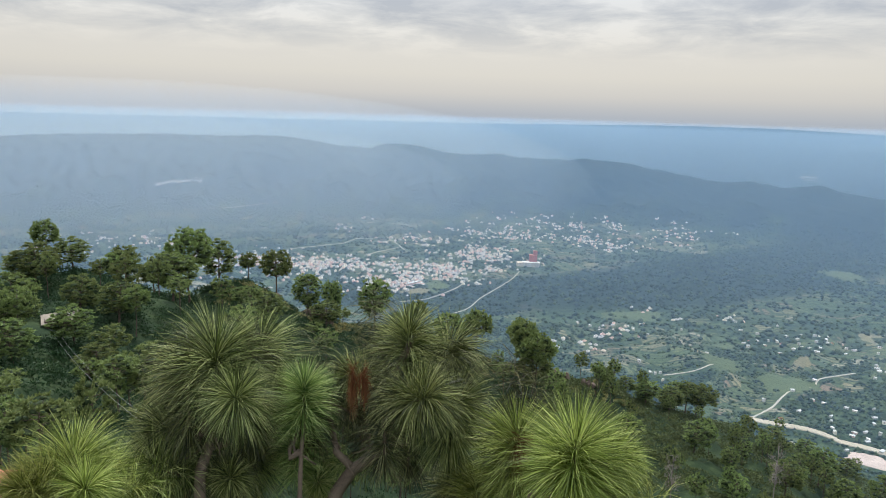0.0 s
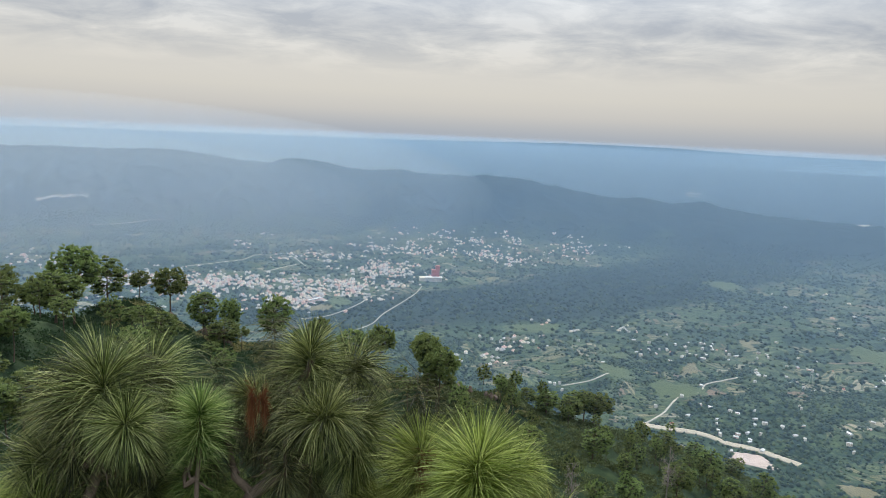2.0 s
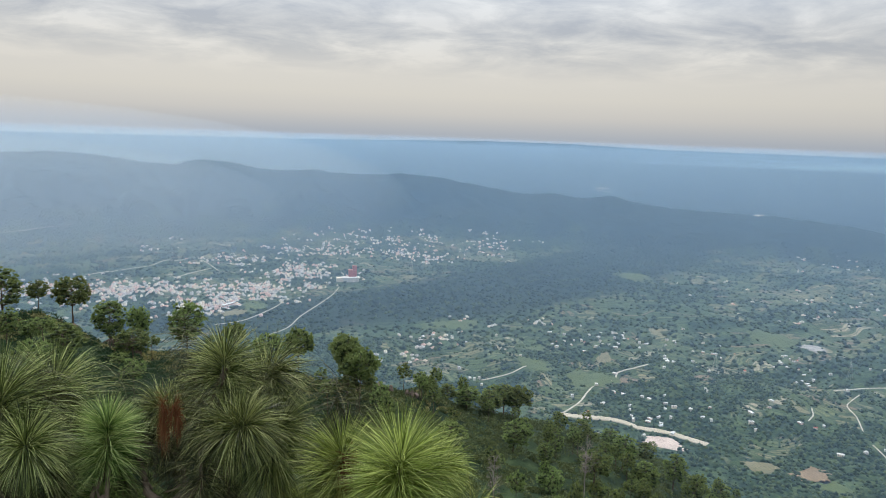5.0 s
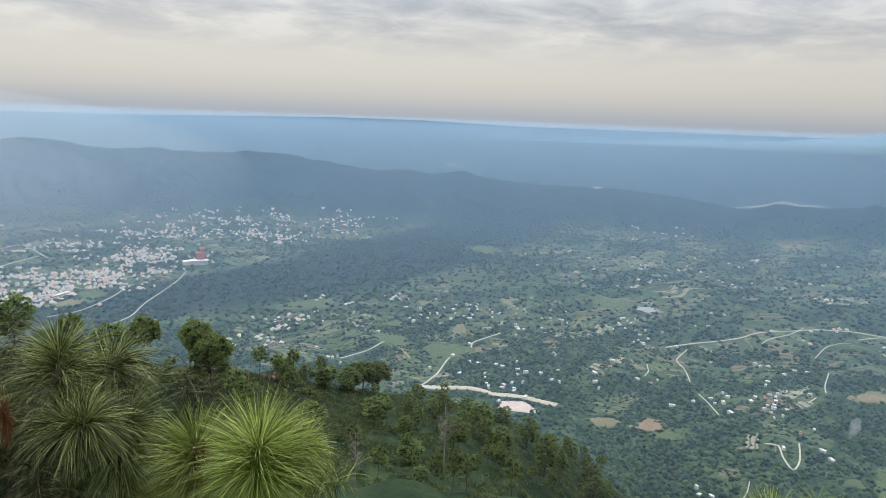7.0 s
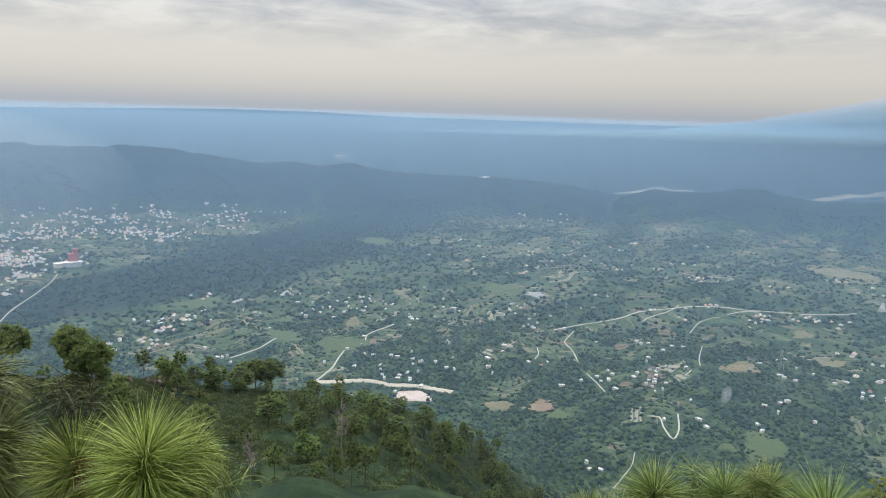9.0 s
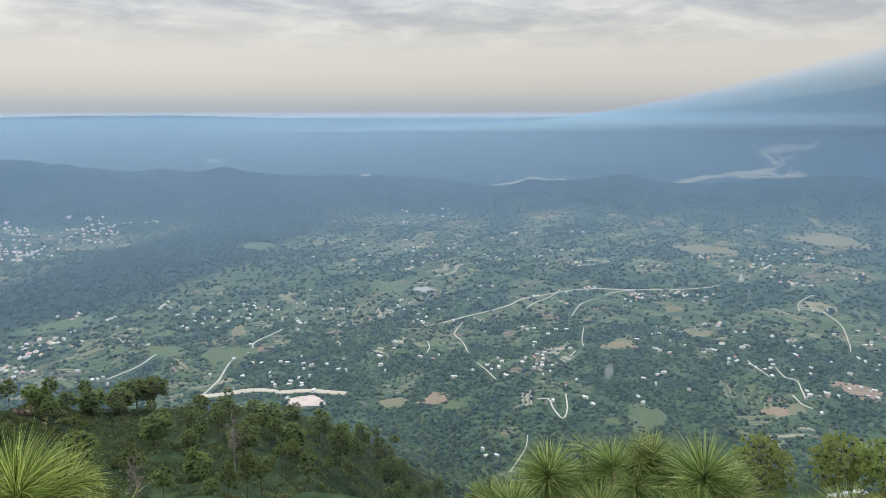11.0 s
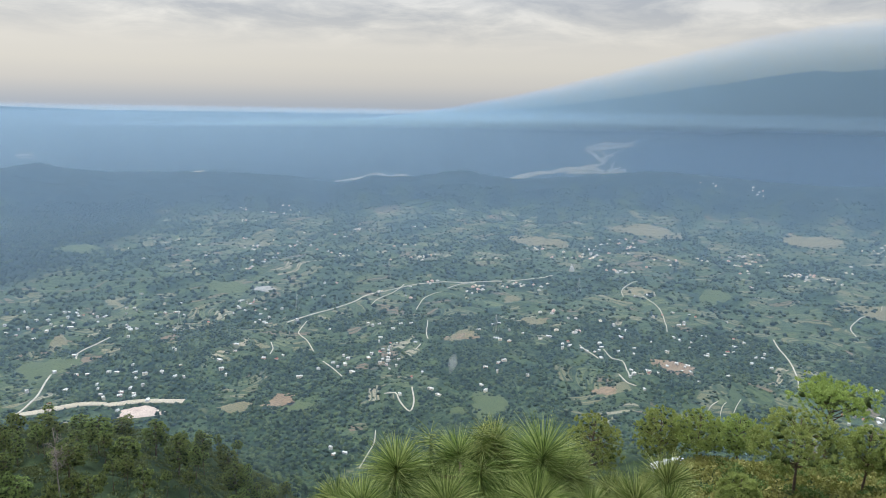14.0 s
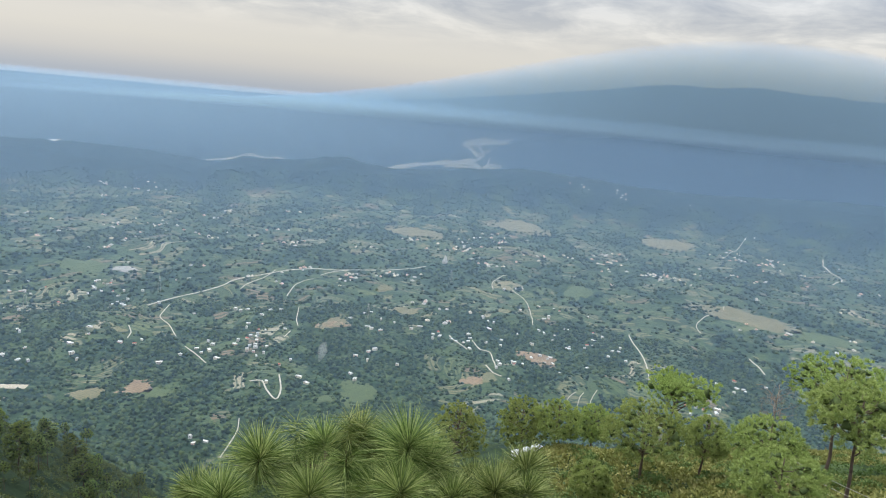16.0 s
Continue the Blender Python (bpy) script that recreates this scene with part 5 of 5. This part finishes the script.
def woods(name, count, r0, r1, size, seed, label, power=0.5):
    rng = np.random.RandomState(seed)
    az = rng.uniform(-36, 103, count * 2)
    r = np.sqrt(r0 ** 2 + (r1 ** 2 - r0 ** 2) * rng.uniform(0, 1, count * 2) ** (1 / (2 * power)))
    x, y = r * np.sin(np.radians(az)), r * np.cos(np.radians(az))
    # in the farmed land trees and bushes stand on the banks between the terraces
    far = farmed(x, y)
    bank = np.cos((r + waves(x, y, 260, 52) * 45 + waves(x, y, 70, 53) * 9) * 2 * np.pi / 34)
    dens = 1.05 - 0.85 * far + 0.4 * np.clip(waves(x, y, 55, seed + 5), -1, 1) + far * np.where(bank > 0.55, 0.75, -0.45)
    keep = rng.uniform(0, 1, count * 2) < dens
    for fx, fy, fr in FIELDS:
        keep &= np.hypot(x - fx, y - fy) > fr * 0.6
    for pts in ROADS:
        c = curve_points(pts, 12)
        lo, hi = c.min(0) - 20, c.max(0) + 20
        near = np.nonzero(keep & (x > lo[0]) & (x < hi[0]) & (y > lo[1]) & (y < hi[1]))[0]
        for i in near:
            if np.min(np.hypot(c[:, 0] - x[i], c[:, 1] - y[i])) < 9:
                keep[i] = False
    hp = np.array(HOUSES)
    cell = set((int(a // 11), int(b // 11)) for a, b in hp)
    keep &= np.array([(int(a // 11), int(b // 11)) not in cell for a, b in zip(x, y)])
    i = np.nonzero(keep)[0][:count]
    x, y = x[i], y[i]
    n = len(x)
    s = size * rng.uniform(0.55, 1.3, n)
    at = np.stack([x, y, land(x, y) + s * 0.1], -1)
    v, f = scatter(OCT_V, OCT_F, at, s, rng.uniform(0, 6.28, n), rng.uniform(0.7, 1.2, n))
    v = v.reshape(n, 7, 3)
    v = (v - at[:, None]) * rng.uniform(0.62, 1.3, (n, 7, 1)) + at[:, None]
    ob = new(name, fill(name, v.reshape(-1, 3), f, WOODS_LEAF))
    return tagged(ob, label, "trees", kind="stuff")


woods("valley_trees", 48000, 560, 1550, 3.2, 41, "broadleaf trees and thickets over the valley floor")
woods("valley_woods", 36000, 1450, 3300, 4.9, 42, "far woods and hedgerow trees in blue haze")

# ---------- hut, roof, wires and small works ----------
RUST_TIN = plain("weathered_tin", (0.16, 0.13, 0.10), (0.36, 0.31, 0.25), 1.5, 0.8)
PAINTED_TIN = plain("red_painted_tin", (0.42, 0.10, 0.07), (0.58, 0.17, 0.12), 2.0, 0.5)
PLANK = plain("dark_plank", (0.05, 0.035, 0.03), (0.11, 0.08, 0.06), 2.0, 0.9)
WIRE = plain("wire", (0.25, 0.25, 0.25), (0.4, 0.4, 0.4), 1.0, 0.5)


def hill_hut(x, y, top):
    ob = base("hut", x, y, top - 3.2, "small dark plank hut with a weathered tin roof among pines", "hut")
    ob.rotation_euler = (0, 0, 0.5)
    for sx in (-2.6, 2.6):
        child("wall", mesh_of("wall", box(0.15, 3.6, 6.0, sx, 0, -3.2, 0.02), PLANK), ob)
    for sy in (-1.8, 1.8):
        child("wall", mesh_of("wall", box(5.2, 0.15, 6.0, 0, sy, -3.2, 0.02), PLANK), ob)
    roof = child("roof", mesh_of("roof", box(6.6, 4.8, 0.14, 0, 0, 0, 0.03), RUST_TIN), ob)
    roof.location, roof.rotation_euler = (0, 0, 2.85), (radians(9), radians(-5), 0)
    for k in range(3):
        st = child("stone", mesh_of("stone", box(0.5, 0.4, 0.25, 0, 0, 0, 0.08), SLATE), ob)
        st.location = (-1.5 + 1.6 * k, 0.3 * (k - 1), 2.95 + 0.12 * k)
    pole = child("pole", fill("pole", *tubes([bend((2.7, 1.6, 1), (2.7, 1.6, 4.4), 0.06, 0.05)]), WIRE), ob, "thin grey pole")


hill_hut(-73.5, 134.5, 409.6)


def wire(a, b, sag, radius, label):
    n = 24
    path = []
    for i in range(n + 1):
        s = i / n
        path.append((a[0] + (b[0] - a[0]) * s, a[1] + (b[1] - a[1]) * s, a[2] + (b[2] - a[2]) * s - sag * 4 * s * (1 - s), radius))
    ob = new("cable", fill("cable", *tubes([path], 4), WIRE, True))
    return tagged(ob, label, "cable", "cables")


def pole_for_wires(x, y, top):
    z = float(land(x, y))
    ob = base("utility_pole", x, y, z, "thin grey utility pole carrying cables", "pole")
    child("pole", fill("pole", *tubes([bend((0, 0, -0.5), (0, 0, top - z + 0.3), 0.07, 0.05)]), WIRE, True), ob)
    child("cross_arm", mesh_of("cross_arm", box(1.4, 0.08, 0.08, 0, 0, top - z - 0.05, 0.01), WIRE), ob)


pole_for_wires(-15.0, 40.0, 430.0)
for k in (0, 1):
    wire((-74.6 + 0.8 * k, 132.8, 407.4 + 0.5 * k), (-15.4 + 0.8 * k, 40.0, 430.0), 1.5, 0.011, "pair of thin cables running down to the hut")
pole_for_wires(17.0, -9.0, 441.8)
for k in range(3):
    wire((39.8 + 0.2 * k, -2.0, 433.2 + 0.35 * k), (16.6 + 0.35 * k, -9.0, 441.8), 0.45, 0.008, "thin pale cable strung over the grassy knoll")


def corrugated_roof():
    """Edge of a red tin roof just below the terrace."""
    ob = base("tin_roof", -3.1, 3.3, 447.28, "red corrugated tin roof edge below the terrace", "roof")
    n, length = 60, 3.0
    v, f = [], []
    for j, z in ((0, 0.0), (1, 0.004)):
        for i in range(n + 1):
            for s in (0, 1):
                v.append((i * 0.03 - 0.9, s * length - 1.5, 0.012 * math.sin(i * math.pi / 1.27) + z + 0.12 * s))
    m = (n + 1) * 2
    for i in range(n):
        a = i * 2
        f += [(a, a + 2, a + 3, a + 1), (m + a, m + a + 1, m + a + 3, m + a + 2)]
    child("sheet", fill("sheet", v, f, PAINTED_TIN, True), ob)
    for sy in (-1.4, 1.4):
        child("rafter", mesh_of("rafter", box(1.8, 0.08, 0.1, 0, sy, -0.12 + 0.04 * (sy + 1.4), 0.01), PLANK), ob)
    for sx in (-0.85, 0.85):
        for sy in (-1.4, 1.4):
            g = float(land(-3.1 + sx, 3.3 + sy))
            child("post", mesh_of("post", box(0.1, 0.1, 447.18 - g + 0.3, sx, sy, g - 447.28 - 0.3, 0.01), PLANK), ob)
    return ob


corrugated_roof()


def knoll_house(x, y):
    z = float(land(x, y)) - 1.0
    ob = base("white_house", x, y, z, "white house with a pale tin roof behind the knoll's pines", "house")
    ob.rotation_euler = (0, 0, 0.4)
    child("wall", mesh_of("wall", box(5, 4, 4.5, 0, 0, -1.5, 0.05), PAINTS[0]), ob)
    r = child("roof", mesh_of("roof", gable(5, 4, 1.0, 0.4), TIN), ob)
    r.location = (0, 0, 3.0)
    for sx in (-1.3, 1.3):
        w = child("window", mesh_of("window", box(0.9, 0.1, 1.1, 0, 0, 0, 0.02), PANE), ob)
        w.location = (sx, -2.02, 1.0)


knoll_house(60, 15)


def pylon(x, y, h, seed):
    """Lattice mast in the valley."""
    ob = base("pylon", x, y, float(land(x, y)), "tall grey lattice power pylon in the valley", "pylon", "pylons")
    w = h * 0.11
    legs = [bend((sx * w, sy * w, -1), (sx * w * 0.12, sy * w * 0.12, h), 0.28, 0.16) for sx in (-1, 1) for sy in (-1, 1)]
    for leg in legs:
        child("leg", fill("leg", *tubes([leg], 4), WIRE), ob)
    for k in range(3):
        a = child("arm", mesh_of("arm", box(h * (0.30 - 0.05 * k), 0.35, 0.35, 0, 0, h * (0.7 + 0.12 * k), 0.03), WIRE), ob)
    ob.rotation_euler = (0, 0, seed)


for k, (x, y) in enumerate([(1120, 1140), (1240, 700), (1500, 1180), (1650, 700), (470, 2270), (880, 1230)]):
    pylon(x, y, 38 if k != 4 else 45, 0.4 + 0.7 * k)


def chapel(x, y):
    """White pointed shrine beside the road's end."""
    ob = base("shrine", x, y, float(land(x, y)), "white pointed shrine at the end of the road", "shrine")
    child("wall", mesh_of("wall", box(12, 12, 10, 0, 0, -2, 0.2), PAINTS[0]), ob)
    bm = bmesh.new()
    bmesh.ops.create_cone(bm, cap_ends=True, segments=8, radius1=6.5, radius2=0.6, depth=16)
    bmesh.ops.translate(bm, vec=(0, 0, 16), verts=bm.verts)
    part("spire", bm, PAINTS[0], ob)


chapel(1865, 815)


def smoke_plume(x, y):
    """Thin smoke of a field fire, standing over the trees."""
    m, t = material("smoke")
    v = node(t, "ShaderNodeVolumeScatter", {"Color": (0.9, 0.93, 1.0, 1), "Density": 0.022})
    node(t, "ShaderNodeOutputMaterial", {1: v.outputs[0]})
    rng = np.random.RandomState(9)
    path = [(i * 2.2 + rng.normal(0, 1.0), rng.normal(0, 1.0), i * 4.5, (2.0, 3.5, 5.5, 7.5, 8.5, 8.0, 6.0, 2.5)[i]) for i in range(8)]
    v, f = tubes([path], 12)
    ob = new("smoke", fill("smoke", v, f, m, True))
    bm = bmesh.new()
    bm.from_mesh(ob.data)
    bmesh.ops.holes_fill(bm, edges=[e for e in bm.edges if e.is_boundary], sides=0)
    bmesh.ops.recalc_face_normals(bm, faces=bm.faces)
    bm.to_mesh(ob.data)
    bm.free()
    ob.location = (x, y, float(land(x, y)) + 0.5)
    return tagged(ob, "thin white smoke rising from a field fire", "smoke")


smoke_plume(991, 647)


ROCK = plain("weathered_rock", (0.07, 0.05, 0.04), (0.20, 0.15, 0.12), 0.4, 0.95, 2.0, 0.4)


def rock_outcrop(az, r, seed, n=9):
    """Brown crags breaking out of the ridge."""
    rng = np.random.RandomState(seed)
    x, y = r * math.sin(radians(az)), r * math.cos(radians(az))
    z = float(land(x, y))
    bm = bmesh.new()
    for _ in range(n):
        m = Matrix.Translation((rng.normal(0, 3.2), rng.normal(0, 1.5), rng.uniform(-2.5, 1.2))) @ Matrix.Rotation(rng.uniform(0, 3), 4, "Z") @ Matrix.Diagonal((rng.uniform(0.8, 2), rng.uniform(0.6, 1.5), rng.uniform(1.2, 3.0), 1))
        bmesh.ops.create_icosphere(bm, subdivisions=2, radius=1, matrix=m)
    for v in bm.verts:
        v.co += Vector(rng.normal(0, 0.2, 3))
    me = bpy.data.meshes.new("rock_outcrop")
    bm.to_mesh(me)
    bm.free()
    me.materials.append(ROCK)
    ob = new("rock_outcrop", me)
    ob.location = (x, y, z)
    return tagged(ob, "brown craggy rock outcrop on the ridge crest", "rock", "rock outcrops")


for k, (az, r) in enumerate([(8.6, 277), (9.6, 281), (12.0, 296), (-11.0, 228), (-14.0, 222)]):
    rock_outcrop(az, r, 60 + k)
